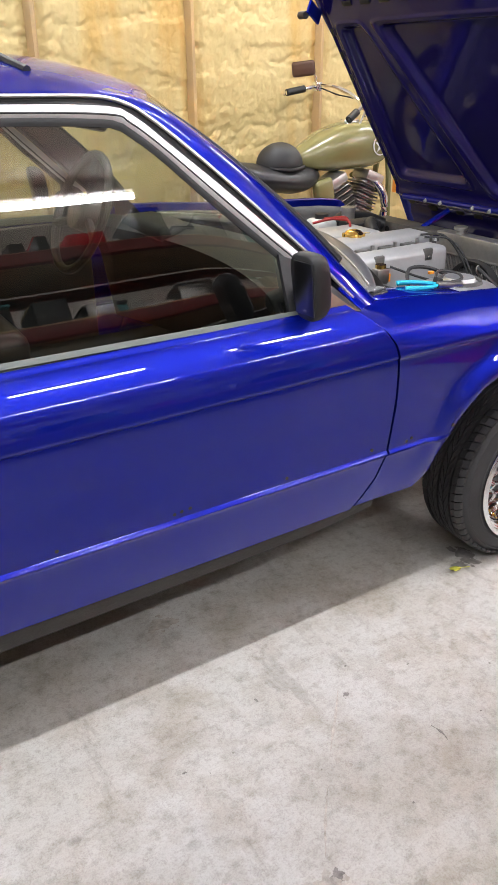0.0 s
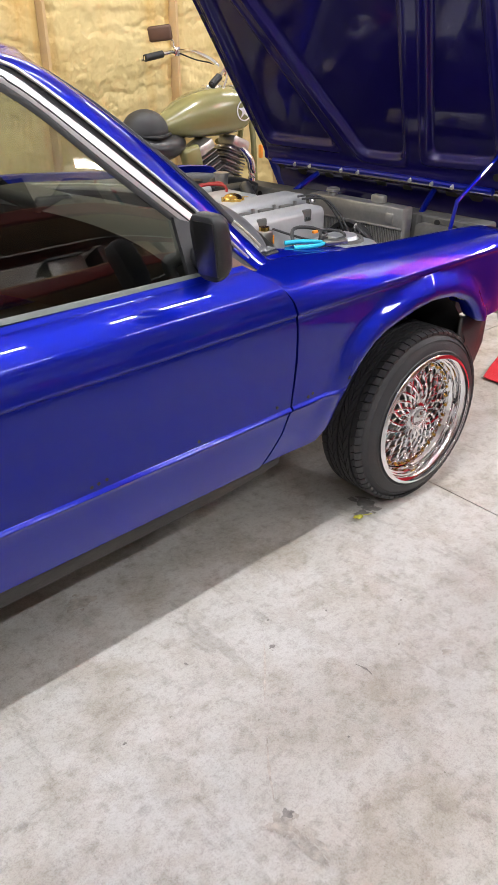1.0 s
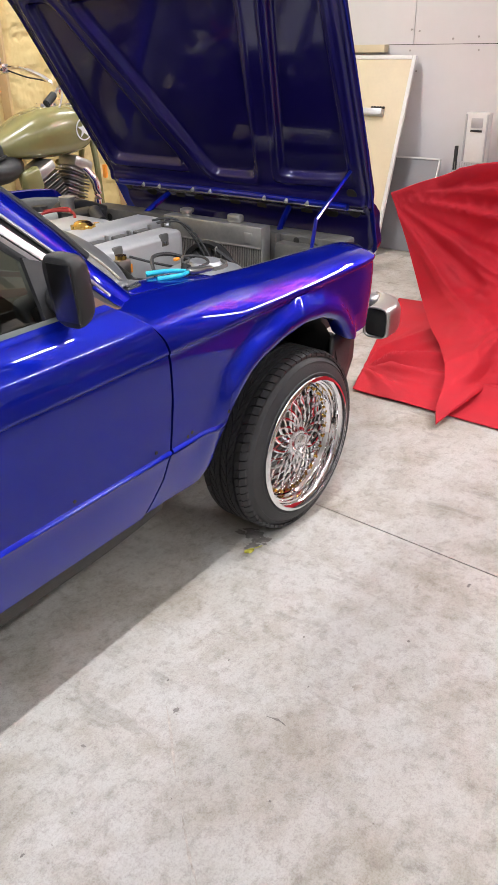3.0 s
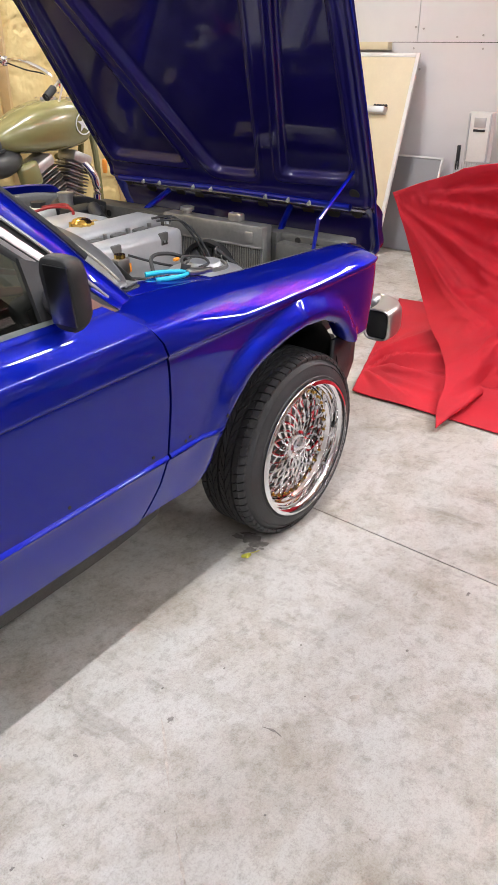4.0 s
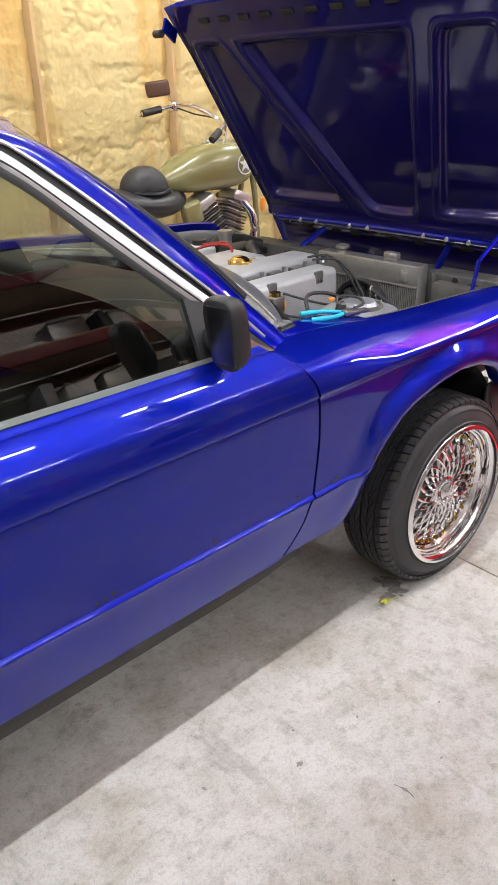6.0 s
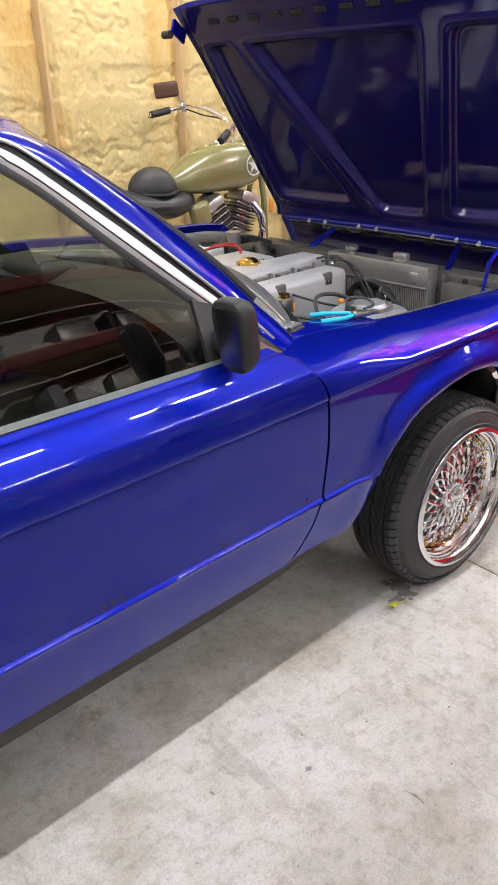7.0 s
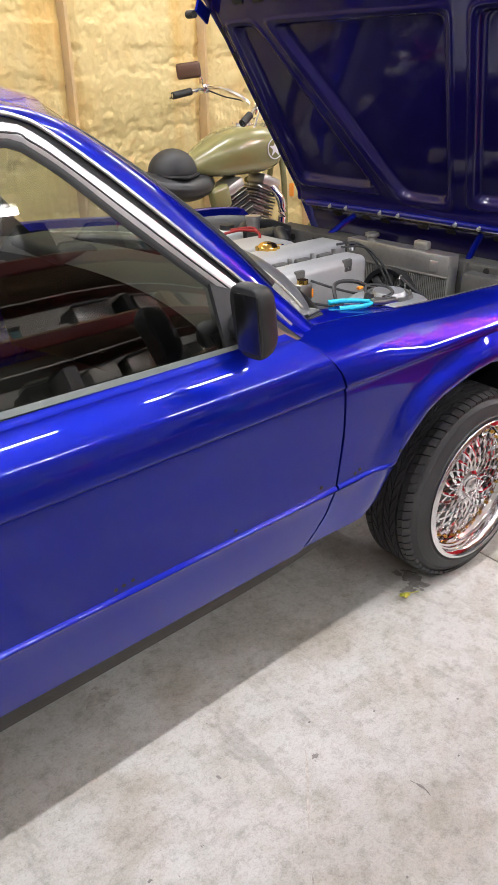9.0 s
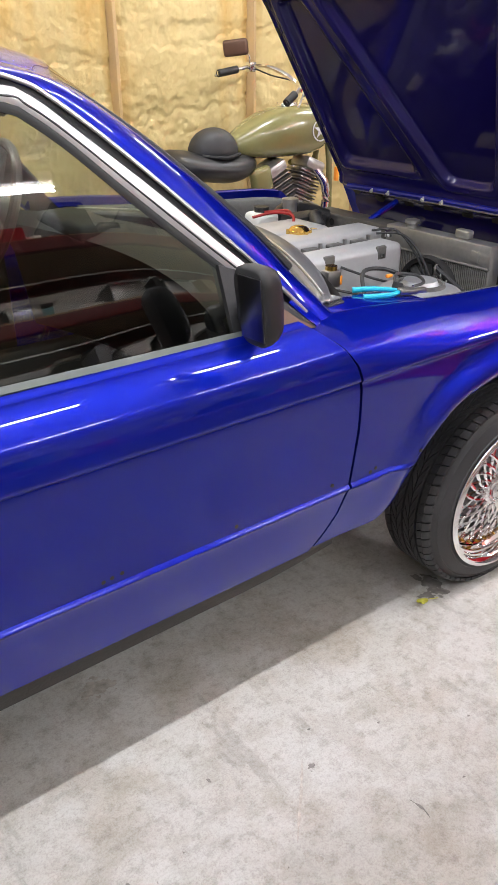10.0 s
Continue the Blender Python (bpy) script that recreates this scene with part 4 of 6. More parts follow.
def build_hood(car):
    """The bonnet stands open on its front hinge; (u, v, w): across, up along it, and out of its inner face."""
    o = Vector((0.77, 0, 0.74))
    up = Vector((-0.514, 0, 0.858))
    out = Vector((-0.858, 0, -0.514))

    def at(u, v, w=0.0):
        return o + Vector((0, u, 0)) + up * v + out * w

    def half(v):
        return 0.632 + 0.072 * min(1, max(0, v) / 0.95) ** 1.0 - (0.05 * (-v / 0.10) ** 3 if v < 0 else 0)
    TOPV = 1.055
    rows = []
    for i in range(31):
        v = -0.095 + (TOPV + 0.095) * i / 30
        w0 = -0.03 - 0.03 * math.sin(math.pi * min(1, max(0, v / TOPV)))
        rows.append([at(half(v) * q, v, w0 - 0.02 * (1 - q * q) + (0.035 * max(0, abs(q) - 0.92) / 0.08)) for q in np.linspace(-1, 1, 33)])
    bm = bmesh.new()
    grid(bm, rows)
    hood = thick(part("hood", bm, PAINT, car, "open blue bonnet showing its ribbed inner face", angle=60), 0.004)

    def plate(name, pts, w, mat=PAINT, depth=0.022, bevel=0.006, lab=""):
        b = bmesh.new()
        b.faces.new([b.verts.new(at(u, v, w)) for u, v in pts])
        r = bmesh.ops.extrude_face_region(b, geom=b.faces[:])
        bmesh.ops.translate(b, vec=-out * depth, verts=[q for q in r["geom"] if isinstance(q, bmesh.types.BMVert)])
        bmesh.ops.recalc_face_normals(b, faces=b.faces)
        if bevel:
            bmesh.ops.bevel(b, geom=b.edges[:], offset=bevel, segments=3, profile=0.5, affect="EDGES")
        return part(name, b, mat, hood, lab, angle=50)

    # pressed inner sheet: three sunk fields with rounded corners between raised ribs
    fields = (((0.575, 0.235), (0.165, 0.235), (0.485, 0.905), (0.625, 0.905)), ((0.055, 0.205), (-0.165, 0.205), (-0.335, 0.905), (0.405, 0.905)), ((-0.265, 0.225), (-0.575, 0.235), (-0.625, 0.905), (-0.435, 0.905)))

    def inside(u, v, poly):
        c = Vector((sum(p[0] for p in poly) / 4, sum(p[1] for p in poly) / 4))
        acc = 0.0
        for p, q in zip(poly, poly[1:] + poly[:1]):
            d = Vector((q[0] - p[0], q[1] - p[1]))
            n = Vector((-d.y, d.x)).normalized()
            if n.dot(c - Vector(p)) < 0:
                n = -n
            acc += math.exp(-n.dot(Vector((u - p[0], v - p[1]))) / 0.014)
        return -0.014 * math.log(acc)

    def relief(u, v):
        w = 0.0
        for poly in fields:
            d = inside(u, v, poly)
            t = max(0.0, min(1.0, d / 0.022))
            w -= 0.030 * t * t * (3 - 2 * t)
            w += 0.005 * math.exp(-((d + 0.014) / 0.006) ** 2)
        w += 0.016 * math.exp(-((v - 0.150) / 0.020) ** 2) - 0.016 * math.exp(-((v - 0.075) / 0.03) ** 2)
        e = half(v) - abs(u)
        w -= 0.010 * math.exp(-((e - 0.024) / 0.008) ** 2)
        w -= 0.035 * max(0.0, 1 - e / 0.012)
        return w
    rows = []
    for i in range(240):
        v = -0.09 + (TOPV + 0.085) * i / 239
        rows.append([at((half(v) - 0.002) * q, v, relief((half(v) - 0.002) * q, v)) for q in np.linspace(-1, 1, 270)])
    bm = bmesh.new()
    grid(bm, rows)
    part("inner_sheet", bm, SHADEDPAINT, hood, "blue inner sheet with its shade in the colour", angle=180)
    # slots along the top rail, round holes near the hinge, rubber stops
    for k in range(11):
        u = -0.52 + 0.104 * k
        plate("slot", [(u - 0.026, 1.000), (u + 0.026, 1.000), (u + 0.026, 0.982), (u - 0.026, 0.982)], 0.006, DARK, 0.004, 0.0015)
    for k in range(8):
        v = 0.22 + 0.095 * k
        u = half(v) - 0.030
        plate("slot", [(u - 0.006, v - 0.016), (u + 0.006, v - 0.016), (u + 0.006, v + 0.016), (u - 0.006, v + 0.016)], 0.006, DARK, 0.004, 0.0015)
    for u, v, r in ((0.45, 0.085, 0.028), (0.29, 0.075, 0.024), (0.19, 0.07, 0.024), (0.0, 0.075, 0.026), (-0.13, 0.07, 0.022), (-0.34, 0.075, 0.026), (-0.45, 0.085, 0.030), (-0.555, 0.10, 0.024), (-0.57, 0.19, 0.020), (0.565, 0.11, 0.022)):
        bm = bmesh.new()
        cyl(bm, at(u, v, -0.02), at(u, v, relief(u, v) + 0.002), r, seg=20)
        part("hole", bm, DARK, hood)
    # round hinge rail with its bolts
    bm = bmesh.new()
    tube(bm, [at(u, 0.150 + 0.012 * math.cos(u * 2.2), 0.030) for u in np.linspace(-0.56, 0.56, 12)], 0.013, 10)
    rail = part("hinge_rail", bm, PAINT, hood, "glossy blue hinge rail")
    for u in (-0.40, -0.31, -0.21, 0.05, 0.14, 0.32, 0.41):
        bm = bmesh.new()
        v = 0.150 + 0.012 * math.cos(u * 2.2)
        cyl(bm, at(u, v + 0.004, 0.036), at(u, v + 0.004, 0.050), 0.0075, seg=6)
        part("bolt", bm, SATIN, rail)
    # latch bracket at the rear corner
    for s in (1,):
        bm = boxed((0, 0, 0), (0.09, 0.012, 0.05), 0.005)
        bmesh.ops.transform(bm, matrix=Matrix.Translation(at(0.69, 0.985, 0.035)) @ Euler((0, radians(28), radians(20))).to_matrix().to_4x4(), verts=bm.verts)
        br = part("latch_bracket", bm, PAINT, hood, "blue latch bracket with a rubber roller")
        bm = bmesh.new()
        c = at(0.70, 1.0, 0.08)
        cyl(bm, c + Vector((0, -0.02, 0)), c + Vector((0, 0.02, 0)), 0.014, seg=16)
        part("roller", bm, MATTEBLACK, hood)
    # hinge arms and the prop
    for s in (-1, 1):
        bm = bmesh.new()
        a, b = at(s * 0.30, 0.12, 0.03), Vector((0.52, s * 0.36, 0.70))
        tube(bm, [a, (a + b) / 2 + Vector((-0.03, 0, 0.0)), b], 0.012, 8)
        part("hinge_arm", bm, PAINT, hood)
    bm = bmesh.new()
    hook = at(-0.60, 0.30, 0.02)
    cyl(bm, hook, (0.30, -0.650, 0.885), 0.0065, seg=10)
    cyl(bm, (0.30, -0.650, 0.888), (0.262, -0.650, 0.74), 0.0065, seg=10)
    part("prop", bm, PAINT, hood, "blue bonnet prop")
    return hood


def build_bay(car):
    # tub of the engine bay
    bm = bmesh.new()
    grid(bm, [[(screen_base(y) + 0.08, y, z + (0.035 * (1 - (y / 0.66) ** 2) if z > 0.8 else 0)) for y in np.linspace(-0.66, 0.66, 30)] for z in (0.856, 0.80, 0.70, 0.42)])
    part("firewall", bm, BAY, car, angle=60)
    part("bay_floor", boxed((0.15, 0, 0.40), (0.86, 1.16, 0.04), 0.01), DARK, car)
    for s in (-1, 1):
        rows = []
        for y, z in ((0.50, 0.42), (0.53, 0.60), (0.60, 0.72), (0.645, 0.80), (0.655, 0.828), (0.69, 0.838)):
            rows.append([(x, s * y, z + (lerp(FENDER_TOP, x) - 0.842 + (0.022 if s > 0 else 0) if z > 0.75 else 0)) for x in np.linspace(-0.50, 0.55, 24)])
        bm = bmesh.new()
        grid(bm, rows)
        part("inner_fender", bm, BAY, car, "dusty dark inner wing", angle=60)
    part("slam_panel", boxed((0.575, 0, 0.70), (0.10, 1.24, 0.14), 0.012), BAY, car)
    for y in np.linspace(-0.5, 0.5, 9):
        bm = bmesh.new()
        cyl(bm, (0.524, y, 0.735), (0.528, y, 0.735), 0.014, seg=12)
        part("panel_hole", bm, DARK, car)
    # headlight bucket seen behind the fender's front
    part("light_bucket", boxed((0.50, -0.50, 0.66), (0.06, 0.26, 0.18), 0.02), BAY, car)
    bm = boxed((0.515, -0.50, 0.72), (0.02, 0.27, 0.11), 0.006)
    sup = part("light_support", bm, BAY, car, "dusty grey headlight support", angle=50)
    for y, z, r in ((-0.40, 0.72, 0.020), (-0.45, 0.757, 0.011), (-0.52, 0.735, 0.024), (-0.60, 0.752, 0.013), (-0.585, 0.715, 0.010)):
        bm = bmesh.new()
        cyl(bm, (0.500, y, z), (0.5035, y, z), r, seg=16)
        part("panel_hole", bm, DARK, sup)
    part("flange", boxed((0.498, -0.375, 0.72), (0.035, 0.006, 0.11), 0.002), BAY, sup)
    # engine
    eng = part("engine", boxed((-0.03, -0.09, 0.58), (0.46, 0.24, 0.26), 0.03), ALLOY, car, "grey four-cylinder engine")
    bm = boxed((-0.07, -0.048, 0.805), (0.52, 0.120, 0.10), 0.020, seg=3)
    cover = part("valve_cover", bm, SATIN, eng, "silver-grey valve cover", angle=50)
    bm = boxed((-0.085, -0.187, 0.762), (0.46, 0.100, 0.150), 0.022, seg=3)
    part("coil_cover", bm, SATIN, eng, "silver-grey coil cover", angle=50)
    part("coil_valley", boxed((-0.085, -0.122, 0.805), (0.45, 0.05, 0.03), 0.002), BAY, eng)
    for k in range(4):
        x = -0.235 + 0.10 * k
        part("coil", boxed((x, -0.121, 0.824), (0.055, 0.030, 0.020), 0.004), BAY, eng)
        bm = bmesh.new()
        cyl(bm, (x + 0.04, -0.121, 0.82), (x + 0.04, -0.121, 0.843), 0.007, seg=8)
        part("coil_bolt", bm, STEEL, eng)
    for x in (-0.16, 0.05):
        part("cover_notch", boxed((x, -0.231, 0.816), (0.040, 0.014, 0.042), 0.006), BAY, eng)
        bm = bmesh.new()
        cyl(bm, (x, -0.235, 0.806), (x, -0.235, 0.814), 0.010, seg=12)
        part("cover_nut", bm, CHROME, eng)
    for x, y in ((0.165, -0.02), (0.165, -0.15), (-0.22, 0.01), (0.0, 0.022)):
        bm = bmesh.new()
        cyl(bm, (x, y, 0.835), (x, y, 0.852), 0.012, seg=12)
        part("cover_nut", bm, CHROME, eng)
    bm = bmesh.new()
    lathe(bm, [(0.0, 0.876), (0.016, 0.876), (0.026, 0.872), (0.034, 0.862), (0.034, 0.853), (0.026, 0.850), (0.026, 0.835)], 18, "Z", (-0.085, -0.008, 0))
    part("oil_cap", bm, GOLD, eng, "gold oil filler cap")
    for k in range(8):
        a = 2 * math.pi * k / 8
        bm = bmesh.new()
        cyl(bm, (-0.085 + 0.033 * math.cos(a), -0.008 + 0.033 * math.sin(a), 0.852), (-0.085 + 0.033 * math.cos(a), -0.008 + 0.033 * math.sin(a), 0.866), 0.007, seg=10)
        bmesh.ops.translate(bm, vec=(0, 0, -0.002), verts=bm.verts)
        part("grip_lobe", bm, GOLD, eng)
    part("intake_box", boxed((-0.04, 0.16, 0.76), (0.34, 0.20, 0.16), 0.03, seg=3), SATIN, eng, "pale grey intake cover")
    bm = bmesh.new()
    tube(bm, [(0.12, 0.12, 0.82), (0.15, 0.18, 0.838), (0.20, 0.24, 0.835), (0.22, 0.32, 0.79)], 0.022, 12)
    part("intake_hose", bm, BLACK, eng, "black ribbed hose")
    # cables over the cover's front end
    for pts in ([(0.10, -0.16, 0.855), (0.17, -0.20, 0.85), (0.20, -0.25, 0.80), (0.21, -0.30, 0.72)], [(0.12, -0.12, 0.855), (0.19, -0.16, 0.852), (0.225, -0.22, 0.78), (0.24, -0.27, 0.68)],
                [(-0.12, -0.24, 0.80), (-0.05, -0.30, 0.77), (0.05, -0.33, 0.74), (0.15, -0.36, 0.72)], [(-0.2, -0.28, 0.76), (-0.1, -0.36, 0.74), (0.0, -0.40, 0.75), (0.08, -0.42, 0.78)]):
        bm = bmesh.new()
        tube(bm, pts, 0.0038, 8)
        part("cable", bm, BLACK, eng, "black cable")
    for pts in ([(0.06, 0.19, 0.838), (0.09, 0.24, 0.852), (0.07, 0.32, 0.848), (0.02, 0.37, 0.83)], [(0.10, 0.25, 0.845), (0.12, 0.30, 0.853), (0.10, 0.40, 0.835)]):
        bm = bmesh.new()
        tube(bm, pts, 0.005, 8)
        part("red_cable", bm, REDWIRE, eng, "red battery cable")
    # fuel fitting beside the cover
    part("regulator", boxed((-0.20, -0.285, 0.79), (0.05, 0.035, 0.05), 0.006), STEEL, eng)
    bm = bmesh.new()
    cyl(bm, (-0.20, -0.285, 0.815), (-0.20, -0.285, 0.826), 0.017, seg=14)
    part("regulator_cap", bm, GOLD, eng)
    part("regulator_clip", boxed((-0.175, -0.30, 0.785), (0.006, 0.008, 0.026), 0.002), ORANGE, eng)
    # radiator
    rad = part("radiator", boxed((0.478, -0.105, 0.60), (0.045, 0.45, 0.27), 0.004), FINS, car, "bare aluminium radiator")
    part("radiator_tank", boxed((0.478, -0.105, 0.758), (0.062, 0.462, 0.078), 0.005), RAW, rad, "welded aluminium header tank")
    for y in np.linspace(-0.325, 0.115, 56):
        part("fin", boxed((0.4535, y, 0.60), (0.004, 0.0022, 0.235)), RAW, rad)
    for y in (-0.333, 0.123):
        part("radiator_side", boxed((0.478, y, 0.62), (0.05, 0.008, 0.33), 0.002), RAW, rad)
    part("radiator_flange", boxed((0.452, -0.105, 0.722), (0.012, 0.458, 0.008), 0.002), RAW, rad)
    bm = bmesh.new()
    lathe(bm, [(0, 0.825), (0.018, 0.825), (0.026, 0.822), (0.027, 0.812), (0.018, 0.808), (0.018, 0.795)], 18, "Z", (0.478, 0.03, 0))
    part("radiator_cap", bm, RAW, rad)
    part("bracket", boxed((0.478, -0.20, 0.812), (0.03, 0.06, 0.03), 0.008), RAW, rad)
    part("bracket", boxed((0.445, -0.28, 0.755), (0.012, 0.035, 0.04), 0.006), RAW, rad)
    # electric fan in a black ring
    bm = bmesh.new()
    lathe(bm, [(0.105, 0.425), (0.12, 0.42), (0.125, 0.435), (0.125, 0.452), (0.105, 0.452)], 40, "X", (0, -0.10, 0.60))
    fan = part("fan_ring", bm, BLACK, rad, "black fan shroud")
    for k in range(8):
        a = 2 * math.pi * k / 8
        bm = boxed((0.438, 0, 0.06), (0.012, 0.03, 0.09), 0.003, Euler((0, 0, radians(25))).to_matrix())
        bmesh.ops.rotate(bm, cent=(0, 0, 0), matrix=Matrix.Rotation(a, 3, "X"), verts=bm.verts)
        bmesh.ops.translate(bm, vec=(0, -0.10, 0.60), verts=bm.verts)
        part("fan_blade", bm, BLACK, rad)
    bm = bmesh.new()
    cyl(bm, (0.41, -0.10, 0.60), (0.45, -0.10, 0.60), 0.035, seg=20)
    part("fan_motor", bm, BLACK, rad)
    # strut towers
    for s in (-1, 1):
        bm = bmesh.new()
        g = 1.0 if s > 0 else 1.2
        lathe(bm, [(r * g, z) for r, z in [(0, 0.825), (0.035, 0.825), (0.040, 0.813), (0.060, 0.808), (0.085, 0.800), (0.098, 0.785), (0.108, 0.74), (0.108, 0.60), (0.108, 0.45)]], 28, "Z", (-0.06 if s > 0 else -0.14, s * (0.475 if s > 0 else 0.555), 0.0 if s > 0 else 0.012))
        tw = part("strut_tower", bm, ALLOY if s < 0 else BAY, car, "dull silver strut tower" if s < 0 else "", angle=30)
        cx, cy = (-0.06, 0.475) if s > 0 else (-0.14, -0.555)
        for k in range(3):
            a = 2 * math.pi * k / 3 + 0.4
            bm = bmesh.new()
            cyl(bm, (cx + 0.06 * math.cos(a), cy + 0.06 * math.sin(a), 0.80), (cx + 0.06 * math.cos(a), cy + 0.06 * math.sin(a), 0.822), 0.007, seg=6)
            part("strut_nut", bm, STEEL, tw)
        bm = bmesh.new()
        lathe(bm, [(0.053, 0.811), (0.055, 0.818), (0.062, 0.818), (0.066, 0.808)], 28, "Z", (cx, cy, 0.0 if s > 0 else 0.012))
        part("strut_ring", bm, BAY if s < 0 else RAW, tw)
    part("wing_ledge", boxed((-0.43, -0.652, 0.852), (0.28, 0.10, 0.014), 0.005, Euler((0, radians(4), 0)).to_matrix()), PAINT, car)
    for pts, r in (([(-0.27, -0.49, 0.80), (-0.22, -0.43, 0.842), (-0.12, -0.41, 0.83), (-0.05, -0.43, 0.80)], 0.0055), ([(-0.24, -0.56, 0.845), (-0.19, -0.52, 0.852), (-0.15, -0.55, 0.848), (-0.18, -0.60, 0.846), (-0.23, -0.61, 0.846)], 0.004)):
        bm = bmesh.new()
        tube(bm, pts, r, 8)
        part("hose", bm, BLACK, car, "black rubber hose")
    bm = bmesh.new()
    cyl(bm, (-0.265, -0.585, 0.825), (-0.255, -0.585, 0.855), 0.013, seg=14)
    part("bleed_cap", bm, BLACK, car, "small black cap")
    part("hose_clip", boxed((-0.225, -0.525, 0.853), (0.018, 0.010, 0.008), 0.002), ORANGE, car)
    bm = bmesh.new()
    tube(bm, [(0.10 + 0.010 * math.cos(q) + 0.004 * q / 2, -0.40 - 0.004 * q / 2, 0.80 + 0.010 * math.sin(q) - 0.006 * q / 2) for q in np.linspace(0, 12 * math.pi, 72)], 0.0026, 6)
    part("breather_spring", bm, STEEL, car, "steel spring round a breather hose")
    bm = bmesh.new()
    tube(bm, [(0.10, -0.40, 0.80), (0.17, -0.47, 0.72), (0.22, -0.52, 0.66)], 0.0075, 8)
    part("breather_hose", bm, BLACK, car)
    # reservoirs on the far side
    bm = boxed((0.115, 0.44, 0.775), (0.10, 0.10, 0.11), 0.02, seg=3)
    res = part("reservoir", bm, WHITE, car, "white fluid reservoir with a black cap")
    bm = bmesh.new()
    cyl(bm, (0.115, 0.44, 0.83), (0.115, 0.44, 0.848), 0.028, seg=18)
    part("reservoir_cap", bm, BLACK, res)
    bm = bmesh.new()
    cyl(bm, (0.30, 0.50, 0.76), (0.30, 0.50, 0.835), 0.028, seg=18)
    cyl(bm, (0.30, 0.50, 0.835), (0.30, 0.50, 0.850), 0.032, seg=18)
    part("canister", bm, RAW, car)
    part("fuse_box", boxed((0.20, 0.30, 0.80), (0.14, 0.10, 0.07), 0.012), BLACK, car, "black fuse box")
    bm = bmesh.new()
    tube(bm, [(0.22, 0.48, 0.78), (0.30, 0.54, 0.80), (0.42, 0.54, 0.79), (0.50, 0.50, 0.76)], 0.026, 12)
    part("duct", bm, BLACK, car, "black duct")


def build_interior(car):
    part("cabin_floor", boxed((-1.4, 0, 0.40), (1.9, 1.3, 0.05)), INTERIOR, car)
    rows = []
    for x, z in ((-0.62, 0.55), (-0.66, 0.80), (-0.70, 0.90), (-0.62, 0.925), (-0.45, 0.90), (-0.34, 0.885)):
        rows.append([(min(x - 0.12 * (abs(y) / 0.62) ** 2, screen_base(y) - 0.045), y, z - 0.02) for y in np.linspace(-0.60, 0.60, 20)])
    bm = bmesh.new()
    grid(bm, rows)
    dash = thick(part("dashboard", bm, INTERIOR, car, "black dashboard", angle=50), 0.02)
    part("instrument_hood", boxed((-0.66, 0.34, 0.895), (0.14, 0.32, 0.05), 0.022, seg=3), INTERIOR, dash)
    bm = bmesh.new()
    ring = []
    for j in range(40):
        a = 2 * math.pi * j / 40
        ring.append(Vector((0, 0.185 * math.cos(a), 0.185 * math.sin(a))))
    rings = []
    for j in range(40):
        a = 2 * math.pi * j / 40
        c = ring[j]
        n = c.normalized()
        rings.append([c + 0.014 * (math.cos(k) * n + math.sin(k) * Vector((1, 0, 0))) for k in (2 * math.pi * q / 10 for q in range(10))])
    grid(bm, rings + [rings[0]], close=True)
    bmesh.ops.remove_doubles(bm, verts=bm.verts, dist=0.0005)
    for k in range(3):
        a = radians((90, 200, 340)[k])
        tube(bm, [(0.02, 0, 0), (0.01, 0.1 * math.cos(a), 0.1 * math.sin(a)), (0, 0.18 * math.cos(a), 0.18 * math.sin(a))], 0.014, 8)
    cyl(bm, (-0.02, 0, 0), (0.05, 0, 0), 0.055, seg=20)
    bmesh.ops.transform(bm, matrix=Matrix.Translation((-0.93, 0.33, 0.965)) @ Euler((0, radians(24), 0)).to_matrix().to_4x4(), verts=bm.verts)
    part("steering_wheel", bm, LEATHER, car, "black three-spoke steering wheel")
    for y in (-0.34, 0.34):
        bm = bmesh.new()
        box(bm, (-1.45, y, 0.60), (0.50, 0.50, 0.16), 0.05, None, 3)
        seat = part("seat", bm, LEATHER, car, "black front seat")
        part("seat_back", boxed((-1.72, y, 0.85), (0.14, 0.48, 0.58), 0.05, Euler((0, radians(-16), 0)).to_matrix(), 3), LEATHER, seat)
        part("headrest", boxed((-1.83, y, 1.18), (0.09, 0.26, 0.14), 0.04, Euler((0, radians(-16), 0)).to_matrix(), 3), LEATHER, seat)
    part("rear_bench", boxed((-2.3, 0, 0.72), (0.5, 1.2, 0.5), 0.06), LEATHER, car)
    rows = [[(x, y, roof_z(x, y) - 0.03) for y in np.linspace(-0.54, 0.54, 15)] for x in np.linspace(-1.10, -2.38, 15)]
    bm = bmesh.new()
    grid(bm, rows)
    part("headliner", bm, HEADLINER, car)
    for s in (-1, 1):
        a = [(x, s * (abs(y) - 0.02), z - 0.012) for x, y, z in GUTTER[3:]]
        b = [(x + 0.0, s * (abs(y) - 0.03), z - 0.01) for x, y, z in SCREEN_EDGE]
        part("pillar_cover", ribbon(a, b, 0.0, 3), BLACK, car)
        part("door_card", boxed((-1.35, s * 0.70, 0.65), (1.15, 0.03, 0.45), 0.01), INTERIOR, car)
        part("centre_pillar", boxed((-1.99, s * 0.66, 1.09), (0.09, 0.02, 0.46), 0.006, Euler((radians(19 * s), 0, 0)).to_matrix()), GASKET, car)
    bm = boxed((-1.0, 0.0, 1.26), (0.03, 0.22, 0.06), 0.015)
    part("rear_view_mirror", bm, BLACK, car)


build_shell()
build_lights()
build_reflection_lamps()
build_car()


